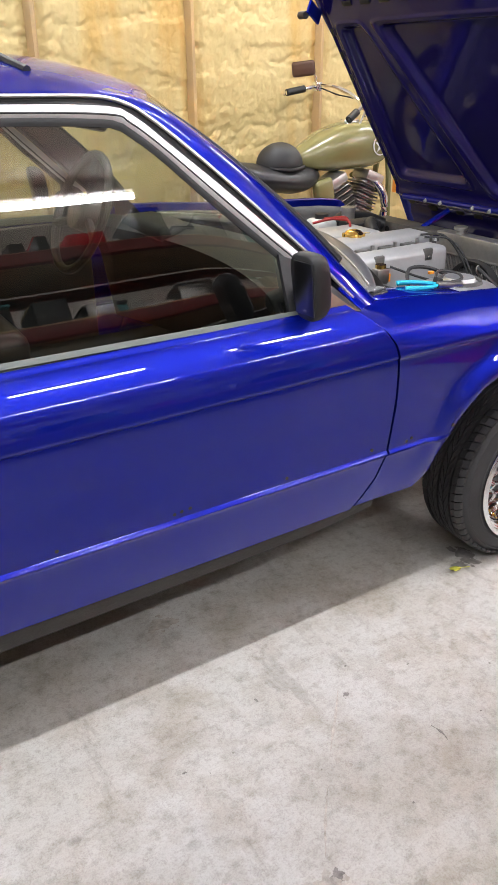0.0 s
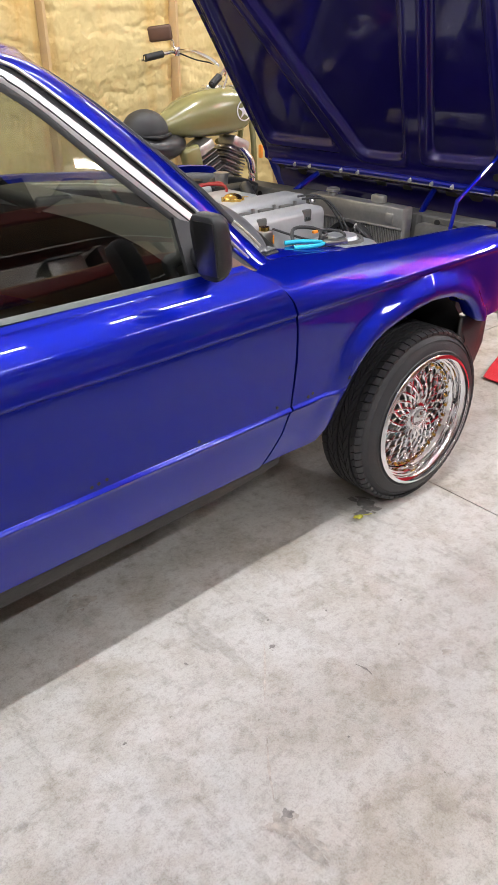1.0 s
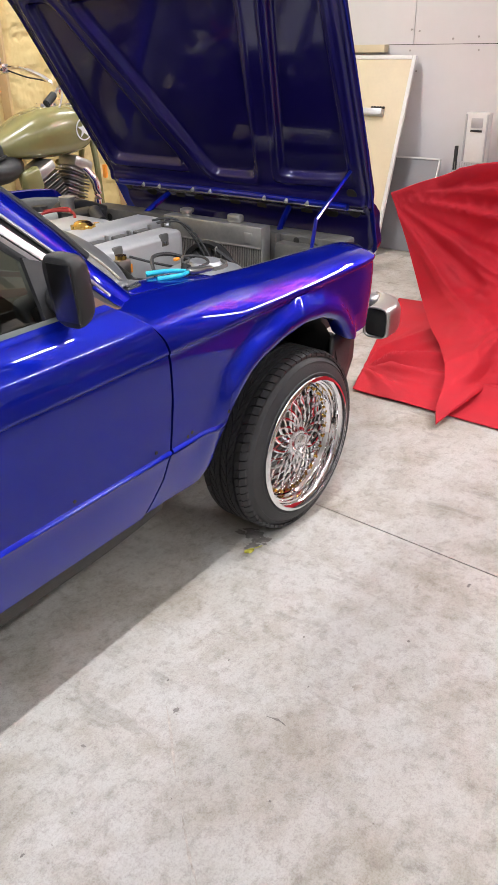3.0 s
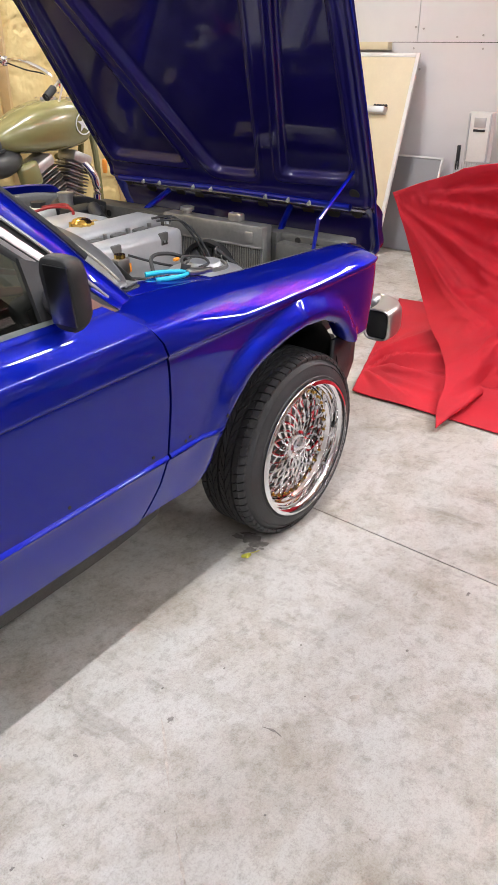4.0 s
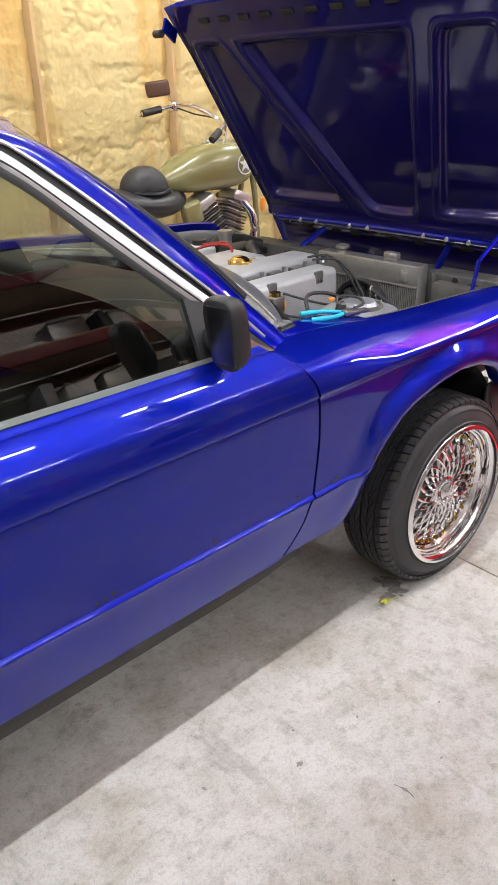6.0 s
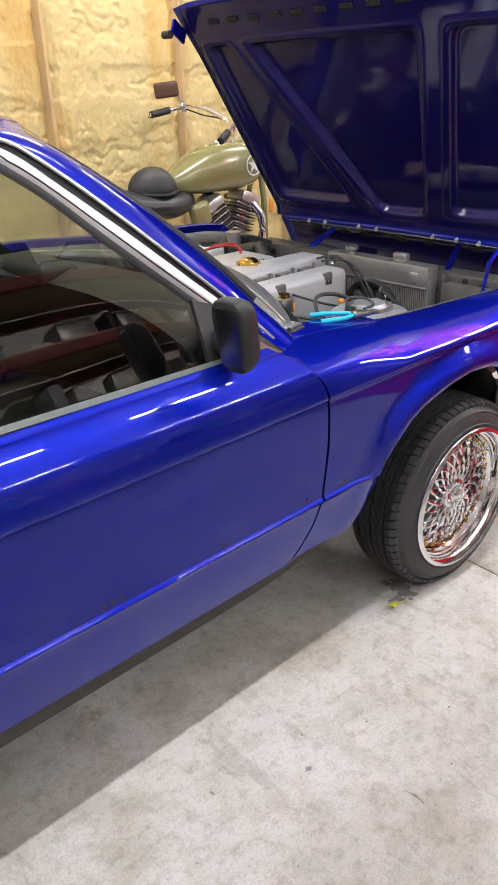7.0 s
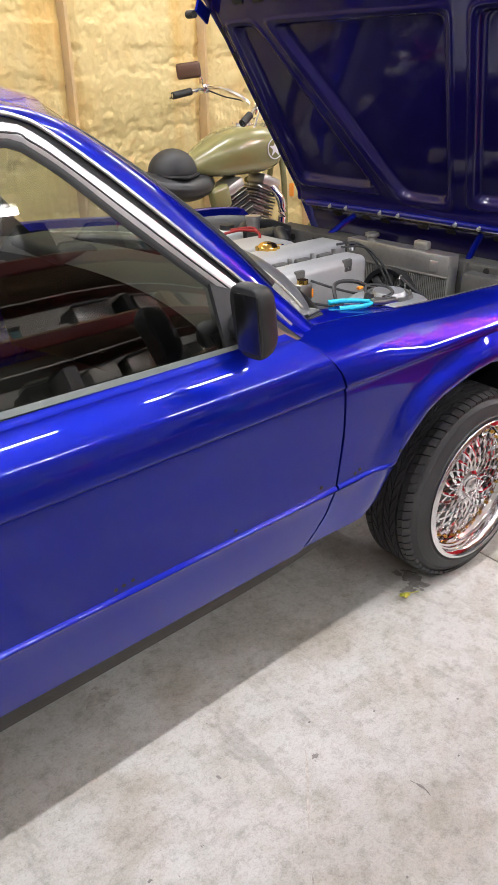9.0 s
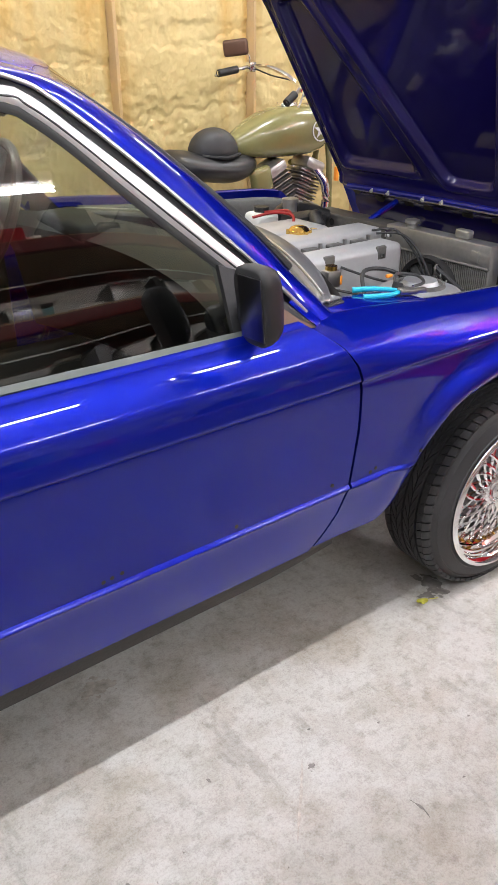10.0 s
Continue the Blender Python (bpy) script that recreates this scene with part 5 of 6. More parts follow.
# ---- motorcycle along the foam wall ----
def build_motorcycle():
    yb = 1.30
    bike = thing("motorcycle", "olive-green cruiser motorcycle with a white star, parked along the wall", "motorcycle", (0.9, yb, 0))
    rows = []
    secs = ((0.555, 0.955, 0.965, 0.01), (0.585, 0.915, 0.99, 0.055), (0.66, 0.897, 1.035, 0.095), (0.76, 0.888, 1.085, 0.125), (0.88, 0.885, 1.118, 0.142), (1.00, 0.888, 1.125, 0.142), (1.09, 0.905, 1.105, 0.120), (1.14, 0.94, 1.07, 0.075), (1.16, 0.99, 1.03, 0.02))
    for x, z0, z1, w in secs:
        zc, h = (z0 + z1) / 2, (z1 - z0) / 2
        ring = []
        for j in range(28):
            a = 2 * math.pi * j / 28
            ca, sa = math.cos(a), math.sin(a)
            ring.append(Vector((x, yb + w * math.copysign(abs(ca) ** 0.8, ca), zc + h * math.copysign(abs(sa) ** (0.8 if sa > 0 else 0.55), sa))))
        rows.append(ring)
    fine = []
    cols = [smooth_line([r[j] for r in rows], 5) for j in range(28)]
    for i in range(len(cols[0])):
        fine.append([c[i] for c in cols])
    bm = bmesh.new()
    vs = grid(bm, fine, close=True)
    bm.faces.new(vs[0]), bm.faces.new(vs[-1])
    tank = part("fuel_tank", bm, OLIVE, bike, "glossy olive fuel tank", angle=180)
    # star in a ring, on the tank's side
    bm = bmesh.new()
    c = Vector((1.03, yb - 0.1435, 1.01))
    lathe(bm, [(0.052, -0.003), (0.052, -0.005), (0.046, -0.005), (0.046, -0.003)], 32, "Y", c)
    part("badge_ring", bm, WHITE, tank)
    bm = bmesh.new()
    pts = [bm.verts.new(c + Vector(((0.044 if k % 2 == 0 else 0.017) * math.sin(math.pi * k / 5), -0.005, (0.044 if k % 2 == 0 else 0.017) * math.cos(math.pi * k / 5)))) for k in range(10)]
    mid = bm.verts.new(c + Vector((0, -0.006, 0)))
    for k in range(10):
        bm.faces.new((pts[k], pts[(k + 1) % 10], mid))
    part("badge_star", bm, WHITE, tank)
    bm = bmesh.new()
    lathe(bm, [(0, 1.135), (0.05, 1.132), (0.055, 1.122), (0.055, 1.11)], 24, "Z", (0.93, yb, 0))
    part("tank_cap", bm, CHROME, tank)
    # seat and rear fender
    rows = []
    for x, z, w, h in ((0.215, 0.905, 0.06, 0.02), (0.245, 0.898, 0.12, 0.055), (0.30, 0.885, 0.16, 0.07), (0.42, 0.870, 0.165, 0.065), (0.54, 0.860, 0.16, 0.070), (0.64, 0.865, 0.12, 0.060), (0.71, 0.87, 0.05, 0.03)):
        rows.append([Vector((x, yb + w * math.cos(2 * math.pi * j / 20), z + h * math.sin(2 * math.pi * j / 20))) for j in range(20)])
    cols = [smooth_line([r[j] for r in rows], 4) for j in range(20)]
    bm = bmesh.new()
    vs = grid(bm, [[c[i] for c in cols] for i in range(len(cols[0]))], close=True)
    bm.faces.new(vs[0]), bm.faces.new(vs[-1])
    part("saddle", bm, LEATHER, bike, "black leather saddle", angle=180)
    for cx, r, a0, a1, w in ((0.12, 0.37, 20, 175, 0.09), (1.72, 0.36, 10, 170, 0.065)):
        rows = []
        for k in range(21):
            a = radians(a0 + (a1 - a0) * k / 20)
            rows.append([(cx + (r - 0.03 * abs(q) ** 2) * math.cos(a), yb + w * q, 0.32 + (r - 0.03 * abs(q) ** 2) * math.sin(a)) for q in (-1, -0.7, -0.3, 0, 0.3, 0.7, 1)])
        bm = bmesh.new()
        grid(bm, rows)
        thick(part("mudguard", bm, OLIVE, bike, "olive mudguard"), 0.004)
        bm = bmesh.new()
        lathe(bm, [(0.23, -0.04), (0.27, -0.06), (0.315, -0.045), (0.325, 0), (0.315, 0.045), (0.27, 0.06), (0.23, 0.04)], 48, "Y", (cx, yb, 0.325))
        wl = part("bike_tyre", bm, RUBBER, bike)
        bm = bmesh.new()
        lathe(bm, [(0.235, -0.04), (0.215, -0.03), (0.21, 0), (0.215, 0.03), (0.235, 0.04)], 48, "Y", (cx, yb, 0.325))
        part("bike_rim", bm, CHROME, wl)
        for k in range(20):
            a = 2 * math.pi * k / 20
            bm = bmesh.new()
            cyl(bm, (cx, yb + 0.02 * (-1) ** k, 0.325), (cx + 0.21 * math.cos(a), yb, 0.325 + 0.21 * math.sin(a)), 0.002, seg=5)
            part("bike_spoke", bm, CHROME, wl)
    # V-twin: finned barrels, chrome covers
    for x, z, lean in ((0.855, 0.765, -24), (0.985, 0.765, 22)):
        m = Matrix.Translation((x, yb - 0.03, z - 0.06)) @ Euler((0, radians(lean), 0)).to_matrix().to_4x4()
        bm = bmesh.new()
        lathe(bm, [(0.0, -0.1), (0.05, -0.1), (0.05, 0.16), (0, 0.16)], 20, "Z")
        bmesh.ops.transform(bm, matrix=m, verts=bm.verts)
        cylr = part("cylinder", bm, STEEL, bike, "finned engine cylinder")
        for k in range(12):
            bm = boxed((0, 0, -0.07 + 0.016 * k), (0.135, 0.15, 0.006), 0.002)
            bmesh.ops.transform(bm, matrix=m, verts=bm.verts)
            part("fin", bm, STEEL if k % 2 else MATTEBLACK, cylr)
        bm = boxed((0, -0.015, 0.150), (0.125, 0.135, 0.055), 0.016)
        bmesh.ops.transform(bm, matrix=m, verts=bm.verts)
        part("rocker_cover", bm, RAW, cylr, "chrome rocker cover")
    part("crankcase", boxed((0.92, yb, 0.52), (0.42, 0.24, 0.26), 0.06, seg=3), STEEL, bike, "dull steel crankcase")
    bm = bmesh.new()
    cyl(bm, (0.92, yb - 0.15, 0.52), (0.92, yb - 0.11, 0.52), 0.11, seg=30)
    part("clutch_cover", bm, CHROME, bike)
    part("side_cover", boxed((0.70, yb - 0.10, 0.80), (0.12, 0.05, 0.12), 0.022, Euler((0, radians(-14), 0)).to_matrix(), 3), OLIVE, bike, "olive side cover")
    for dy in (-0.13, 0.13):
        bm = bmesh.new()
        tube(bm, [(1.04, yb + dy * 0.6, 0.84), (1.09, yb + dy, 0.74), (1.07, yb + dy, 0.58), (0.9, yb + dy * 1.1, 0.40), (0.3, yb + dy * 1.1, 0.34)], 0.022, 12)
        part("exhaust_pipe", bm, CHROME, bike, "chrome exhaust pipe")
    for dy in (-0.10, 0.10):
        bm = bmesh.new()
        cyl(bm, (1.26, yb + dy, 1.10), (1.72, yb + dy, 0.33), 0.021, seg=14)
        part("fork_tube", bm, CHROME, bike)
        bm = bmesh.new()
        tube(bm, [(1.18, yb + dy * 0.2, 1.02), (1.17, yb + dy * 0.7, 0.75), (1.12, yb + dy * 0.8, 0.42), (0.75, yb + dy * 0.8, 0.36)], 0.016, 10)
        part("frame_tube", bm, OLIVE, bike)
    bm = bmesh.new()
    cyl(bm, (1.30, yb, 1.02), (1.42, yb, 1.0), 0.085, 0.095, seg=28)
    part("headlamp", bm, CHROME, bike)
    part("indicator", boxed((1.135, yb - 0.16, 0.80), (0.02, 0.025, 0.07), 0.008), ORANGE, bike, "amber turn signal")
    # handlebar with grips, controls and mirrors
    far = [(1.03, yb + 0.02, 1.18), (1.02, yb + 0.08, 1.235), (0.97, yb + 0.20, 1.284), (0.93, yb + 0.29, 1.282), (0.863, yb + 0.30, 1.273), (0.735, yb + 0.30, 1.254)]
    near = [(1.03, yb - 0.02, 1.18), (0.99, yb - 0.10, 1.205), (0.89, yb - 0.20, 1.222), (0.81, yb - 0.25, 1.212), (0.76, yb - 0.27, 1.185), (0.695, yb - 0.285, 1.148)]
    for s, pts in ((1, far), (-1, near)):
        bm = bmesh.new()
        tube(bm, pts, 0.0115, 10)
        bar = part("handlebar", bm, CHROME, bike, "chrome pull-back handlebar")
        bm = bmesh.new()
        tube(bm, [Vector(pts[-2]).lerp(Vector(pts[-1]), 0.1), (Vector(pts[-2]) + Vector(pts[-1])) / 2, pts[-1]], 0.018, 12)
        part("grip", bm, GASKET, bar, "black rubber grip")
        c = Vector(pts[3])
        part("switch_box", boxed(c, (0.045, 0.045, 0.05), 0.01), CHROME, bar)
        bm = bmesh.new()
        tube(bm, [c + Vector((0, 0.02 * s, 0)), Vector(pts[4]) + Vector((0, 0.045 * s, -0.01)), Vector(pts[5]) + Vector((0.02, 0.06 * s, -0.012))], 0.006, 8)
        part("lever", bm, CHROME, bar)
        bm = bmesh.new()
        tube(bm, [c, Vector(pts[2]) + Vector((0.02, 0, -0.04)), Vector(pts[1]) + Vector((0.04, 0, -0.03)), (1.14, yb + 0.05 * s, 1.06)], 0.004, 6)
        part("control_cable", bm, GASKET, bar)
        if s > 0:
            bm = bmesh.new()
            tube(bm, [(0.925, yb + 0.30, 1.29), (0.925, yb + 0.30, 1.33), (0.885, yb + 0.30, 1.352)], 0.005, 8)
            part("mirror_stalk", bm, CHROME, bar)
            bm = boxed((0, 0, 0), (0.022, 0.128, 0.075), 0.014, None, 3)
            bmesh.ops.transform(bm, matrix=Matrix.Translation((0.842, yb + 0.30, 1.368)) @ Euler((radians(-6), radians(-6), radians(38))).to_matrix().to_4x4(), verts=bm.verts)
            part("bike_mirror", bm, BRONZE, bar, "rounded rear-view mirror")
    part("riser", boxed((1.05, yb, 1.12), (0.05, 0.16, 0.06), 0.015), CHROME, bike)
    bm = bmesh.new()
    cyl(bm, (0.80, yb + 0.11, 0.36), (0.74, yb + 0.26, 0.012), 0.011, seg=10)
    part("kick_stand", bm, STEEL, bike)

    hel = thing("helmet", "matte black half helmet lying on the motorcycle's saddle", "helmet", (0.47, yb - 0.03, 0.90))
    bm = bmesh.new()
    prof = [(0.0, 1.043)] + [(0.118 * math.sin(radians(a)), 0.938 + 0.105 * math.cos(radians(a))) for a in range(8, 97, 8)] + [(0.112, 0.922), (0.108, 0.935)]
    lathe(bm, prof, 32, "Z", (0.47, yb - 0.03, 0))
    bmesh.ops.scale(bm, vec=(1.05, 0.86, 1), space=Matrix.Translation((-0.47, -(yb - 0.03), 0)), verts=bm.verts)
    part("shell", bm, MATTEBLACK, hel, angle=60)
    bm = bmesh.new()
    tube(bm, [(0.37, yb - 0.09, 0.93), (0.47, yb - 0.138, 0.92), (0.58, yb - 0.09, 0.925)], 0.009, 8)
    part("rim_band", bm, GASKET, hel)


# ---- red sheet, boards and bits by the grey wall ----
def build_tarp():
    bm = bmesh.new()

    def line(*pts):
        """Even steps along a smooth line: from 0 to 1."""
        pts = smooth_line([Vector(p) for p in pts], 8)
        d = [0.0]
        for p, q in zip(pts, pts[1:]):
            d.append(d[-1] + (q - p).length)
        return lambda k: Vector([float(np.interp(k * d[-1], d, [p[c] for p in pts])) for c in range(3)])
    # four edges: the taut top, the hem that runs back from the pulled-out tip, the free side and the far side
    top = line((1.93, -0.115, 0.69), (1.95, -1.2, 1.02), (1.98, -2.5, 1.44))
    hem = line((0.83, -0.915, 0.02), (1.07, -0.945, 0.02), (1.31, -0.985, 0.02), (1.62, -1.25, 0.02), (1.85, -1.8, 0.02), (1.95, -2.5, 0.02))
    free = line((1.93, -0.115, 0.69), (1.92, -0.20, 0.52), (1.90, -0.284, 0.334), (1.86, -0.36, 0.19), (1.66, -0.50, 0.13), (1.45, -0.65, 0.11), (1.16, -0.80, 0.085), (0.95, -0.86, 0.05), (0.83, -0.915, 0.02))
    far = line((1.98, -2.5, 1.44), (1.97, -2.5, 0.7), (1.95, -2.5, 0.02))
    rows = []
    n = 90
    for i in range(n):
        s = i / (n - 1)
        row = []
        for j in range(161):
            t = (j / 160) ** 1.35
            p = top(t) * (1 - s) + hem(t) * s + free(s) * (1 - t) + far(s) * t
            p -= (top(0) * (1 - s) + hem(0) * s) * (1 - t) + (top(1) * (1 - s) + hem(1) * s) * t
            # folds along the hem, gathered at its tip
            p.z += 0.05 * (1 - abs(math.sin(9.0 * (1 - s) ** 0.8)) ** 0.7) * max(0, (s - 0.55) / 0.45) * (1 - s ** 14) * math.exp(-t * 1.6)
            # the top edge sags between its two hangers, folds fan out from the pinched corner
            p.z -= 0.03 * math.sin(math.pi * t) * (1 - s) * 0.9
            a = math.atan2(s * 1.6, t + 0.02)
            reach = min(1, (t + s * 0.5) * 5)
            wob = 2.2 * noise.noise(Vector((a * 2.5, 0, 2)))
            f = 0.10 * (0.5 - abs(math.sin(a * 8.5 + wob)) ** 0.6) * reach * (1 - s) ** 0.7 * math.exp(-t * 0.9)
            f += 0.040 * (0.5 - abs(math.sin(a * 21 + 2 * wob)) ** 0.7) * reach * (1 - s) * math.exp(-t * 1.5)
            rp = Vector((t * 3.2 + s * 1.3, s * 2.6 - t * 0.8, 4))
            f += 0.008 * (0.35 - abs(noise.noise(rp * 7.5))) * min(1, t * 8)
            f += 0.075 * (0.4 - abs(noise.noise(rp * 1.4))) * min(1, t * 6) + 0.045 * (0.4 - abs(noise.noise(rp * 3.3 + Vector((5, 1, 0))))) * min(1, t * 8)
            low = max(0, (s - 0.8) / 0.2)
            f *= 1 - 0.6 * low
            p += Vector((-0.8, 0.1, 0.5)) * f
            # rolled hem at the floor
            p.z += 0.030 * math.exp(-((1 - s) / 0.05) ** 2) * (0.6 + 0.5 * noise.noise(Vector((t * 9, 1, 1)))) * min(1, t * 12 + 0.4)
            p.z = max(p.z, 0.006 + 0.004 * (1 - s))
            row.append(p)
        rows.append(row)
    grid(bm, rows)
    t = thick(part("hanging_sheet", bm, RED, None, angle=180), 0.004, 1.0)
    tagged(t, "crumpled red cotton sheet hanging over the concrete floor", "sheet")
    # a paler sheet added out of view, on ceiling cords, for the fender's pink reflection
    pale = thing("reflection_sheet", "added unseen salmon sheet that gives the fender its pink reflection", "sheet", (2.30, -1.75, 2.52))
    bm = bmesh.new()
    rows = []
    a, b, c, d = Vector((2.30, -1.80, 2.60)), Vector((2.30, -0.72, 2.50)), Vector((2.30, -1.42, 2.12)), Vector((2.30, -2.40, 1.96))
    for i in range(30):
        k = i / 29
        rows.append([a.lerp(b, q).lerp(d.lerp(c, q), k) + Vector((0.014 * math.sin(q * 14) * k, 0, 0)) for q in np.linspace(0, 1, 50)])
    grid(bm, rows)
    thick(part("cloth", bm, SALMON, pale, angle=180), 0.004, 1.0)
    for q in (0.01, 0.5, 0.99):
        bm = bmesh.new()
        p = a.lerp(b, q)
        cyl(bm, p + Vector((0, 0, -0.01)), (p.x, p.y, CEIL + 0.005), 0.003, seg=6)
        part("cord", bm, CARD, pale)
    # the spread on the floor
    bm = bmesh.new()
    rows = []
    a, b, c, d = Vector((0.985, -0.455)), Vector((2.35, -0.02)), Vector((2.6, -2.6)), Vector((0.93, -2.45))
    for i in range(150):
        s = i / 149
        row = []
        for j in range(220):
            u = j / 219
            p = (a.lerp(b, s)).lerp(d.lerp(c, s), u)
            z = 0.006 + 0.010 * (0.5 + 0.5 * noise.noise(Vector((p.x * 5, p.y * 5, 0))))
            # folds that fan out from the front corner
            q = p - Vector((1.22, -0.37))
            ang = math.atan2(q.y, q.x)
            r = q.length
            if r < 1.1 and ang < 0.5:
                z += 0.085 * (1 - abs(math.sin(ang * 4.6 + 0.6)) ** 0.8) * min(1, r * 7) * max(0, 1 - r / 1.1)
                z += 0.024 * (1 - abs(math.sin(ang * 11.0 + 0.8 * noise.noise(Vector((ang * 3, r * 1.2, 0))))) ** 0.8) * min(1, r * 7) * max(0, 1 - r / 0.8)
            flat = min(1.0, s * 5) ** 1.5 * min(1.0, (1 - s) * 6)
            row.append((p.x, p.y, 0.006 + (z - 0.006) * (0.12 + 0.88 * flat)))
        rows.append(row)
    grid(bm, rows)
    t = thick(part("floor_sheet", bm, RED, None, angle=180), 0.003, 1.0)
    tagged(t, "red cotton sheet spread in folds on the concrete floor", "sheet")


def build_east_side():
    # leaning board in a white frame, with a pen tray; its cream is painted-in reflection
    base, top = Vector((3.24, 0, 0.004)), Vector((3.68, 0, 1.30))
    up = (top - base).normalized()
    rot = Matrix((up.cross(Vector((0, 1, 0))).normalized() * -1, Vector((0, 1, 0)), up)).transposed()
    ya, yb, L = 0.615, 1.62, (top - base).length
    bd = thing("whiteboard", "whiteboard in a white frame leaning on the wall, cream from painted-in reflection", "whiteboard", (3.24, 1.1, 0))
    mid = (base + top) / 2
    off = rot.col[0]
    part("board", boxed(mid + Vector((0, (ya + yb) / 2, 0)), (0.012, yb - ya, L), 0.002, rot), CREAM, bd)
    for y, w, l, c in ((ya, 0.028, L, mid), (yb, 0.028, L, mid)):
        part("frame_rail", boxed(c + Vector((0, y, 0)), (0.024, w, l), 0.004, rot), WHITE, bd)
    for p in (base + up * 0.014, top - up * 0.014):
        part("frame_rail", boxed(p + Vector((0, (ya + yb) / 2, 0)), (0.024, yb - ya - 0.03, 0.028), 0.004, rot), WHITE, bd)
    tray = base + up * (L * 0.715) - off * 0.03 * (1 if off.x > 0 else -1)
    part("pen_tray", boxed(tray + Vector((0, 0.97, 0)), (0.06, 0.42, 0.045), 0.006, rot), SATIN, bd, "grey pen tray")
    for k in range(5):
        bm = bmesh.new()
        p = tray + up * 0.032 + Vector((0, 0.765 + 0.022 * k, 0))
        cyl(bm, p, p + Vector((0.012, 0, 0)), 0.009, seg=10)
        part("magnet", bm, BLACK, bd)
    tagged(part("shelf_board", boxed((3.70, 1.05, 1.345), (0.07, 0.40, 0.05), 0.004), CREAM), "short cream board fixed to the grey wall", "board")
    # grey panel
    base, top = Vector((3.46, 0, 0.004)), Vector((3.66, 0, 0.63))
    up = (top - base).normalized()
    rot = Matrix((up.cross(Vector((0, 1, 0))).normalized() * -1, Vector((0, 1, 0)), up)).transposed()
    gp = thing("grey_panel", "flat grey panel with a white edge leaning on the wall", "panel", (3.46, 0.56, 0))
    mid, L = (base + top) / 2, (top - base).length
    part("sheet", boxed(mid + Vector((0, 0.565, 0)), (0.016, 0.43, L), 0.002, rot), GREYBOARD, gp)
    part("edge", boxed(top + Vector((-0.004, 0.565, 0.004)), (0.022, 0.45, 0.012), 0.002, rot), WHITE, gp)
    part("edge", boxed(mid + Vector((-0.004, 0.345, 0)), (0.022, 0.012, L), 0.002, rot), WHITE, gp)
    # tall fan heater: white control panel over a wire grille
    fh = thing("fan_heater", "white and grey floor fan with a wire grille by the wall", "fan heater", (3.60, 0.02, 0))
    part("cabinet", boxed((3.64, 0.0, 0.28), (0.14, 0.44, 0.55), 0.012), SATIN, fh)
    part("panel", boxed((3.60, 0.075, 0.80), (0.07, 0.17, 0.32), 0.012), WHITE, fh, "white control panel")
    part("panel_strip", boxed((3.562, 0.000, 0.80), (0.012, 0.012, 0.30), 0.003), SATIN, fh)
    part("panel_strip", boxed((3.562, 0.148, 0.80), (0.012, 0.012, 0.30), 0.003), SATIN, fh)
    part("label_bar", boxed((3.562, 0.072, 0.845), (0.006, 0.08, 0.014), 0.001), BLACK, fh)
    part("label_bar", boxed((3.562, 0.072, 0.895), (0.006, 0.08, 0.06), 0.001), SATIN, fh)
    part("post", boxed((3.61, 0.215, 0.66), (0.03, 0.018, 0.16), 0.003), BLACK, fh)
    for k in range(26):
        part("grille_wire", boxed((3.565, 0.215 - 0.0172 * k, 0.42), (0.004, 0.003, 0.44)), RAW, fh)
    bm = bmesh.new()
    lathe(bm, [(0.16, 3.555), (0.16, 3.548), (0.185, 3.548), (0.185, 3.555)], 40, "X", (0, 0.0, 0.46))
    part("grille_ring", bm, RAW, fh)
    for a in (90, 210, 330):
        bm = bmesh.new()
        cyl(bm, (3.55, 0, 0.46), (3.55, 0.17 * math.cos(radians(a)), 0.46 + 0.17 * math.sin(radians(a))), 0.008, seg=8)
        part("grille_stay", bm, STEEL, fh)
    # white bucket
    bk = thing("bucket", "white plastic bucket with a rim standing on the floor", "bucket", (2.835, 0.505, 0))
    bm = bmesh.new()
    lathe(bm, [(0.0, 0.004), (0.078, 0.004), (0.082, 0.012), (0.094, 0.215), (0.101, 0.217), (0.101, 0.232), (0.094, 0.235), (0.090, 0.20), (0.078, 0.02), (0, 0.018)], 32, "Z", (2.835, 0.505, 0))
    part("pail", bm, WHITE, bk)
    bm = bmesh.new()
    lathe(bm, [(0.092, 0.172), (0.098, 0.174), (0.098, 0.18), (0.092, 0.182)], 32, "Z", (2.835, 0.505, 0))
    part("rim_ring", bm, WHITE, bk)


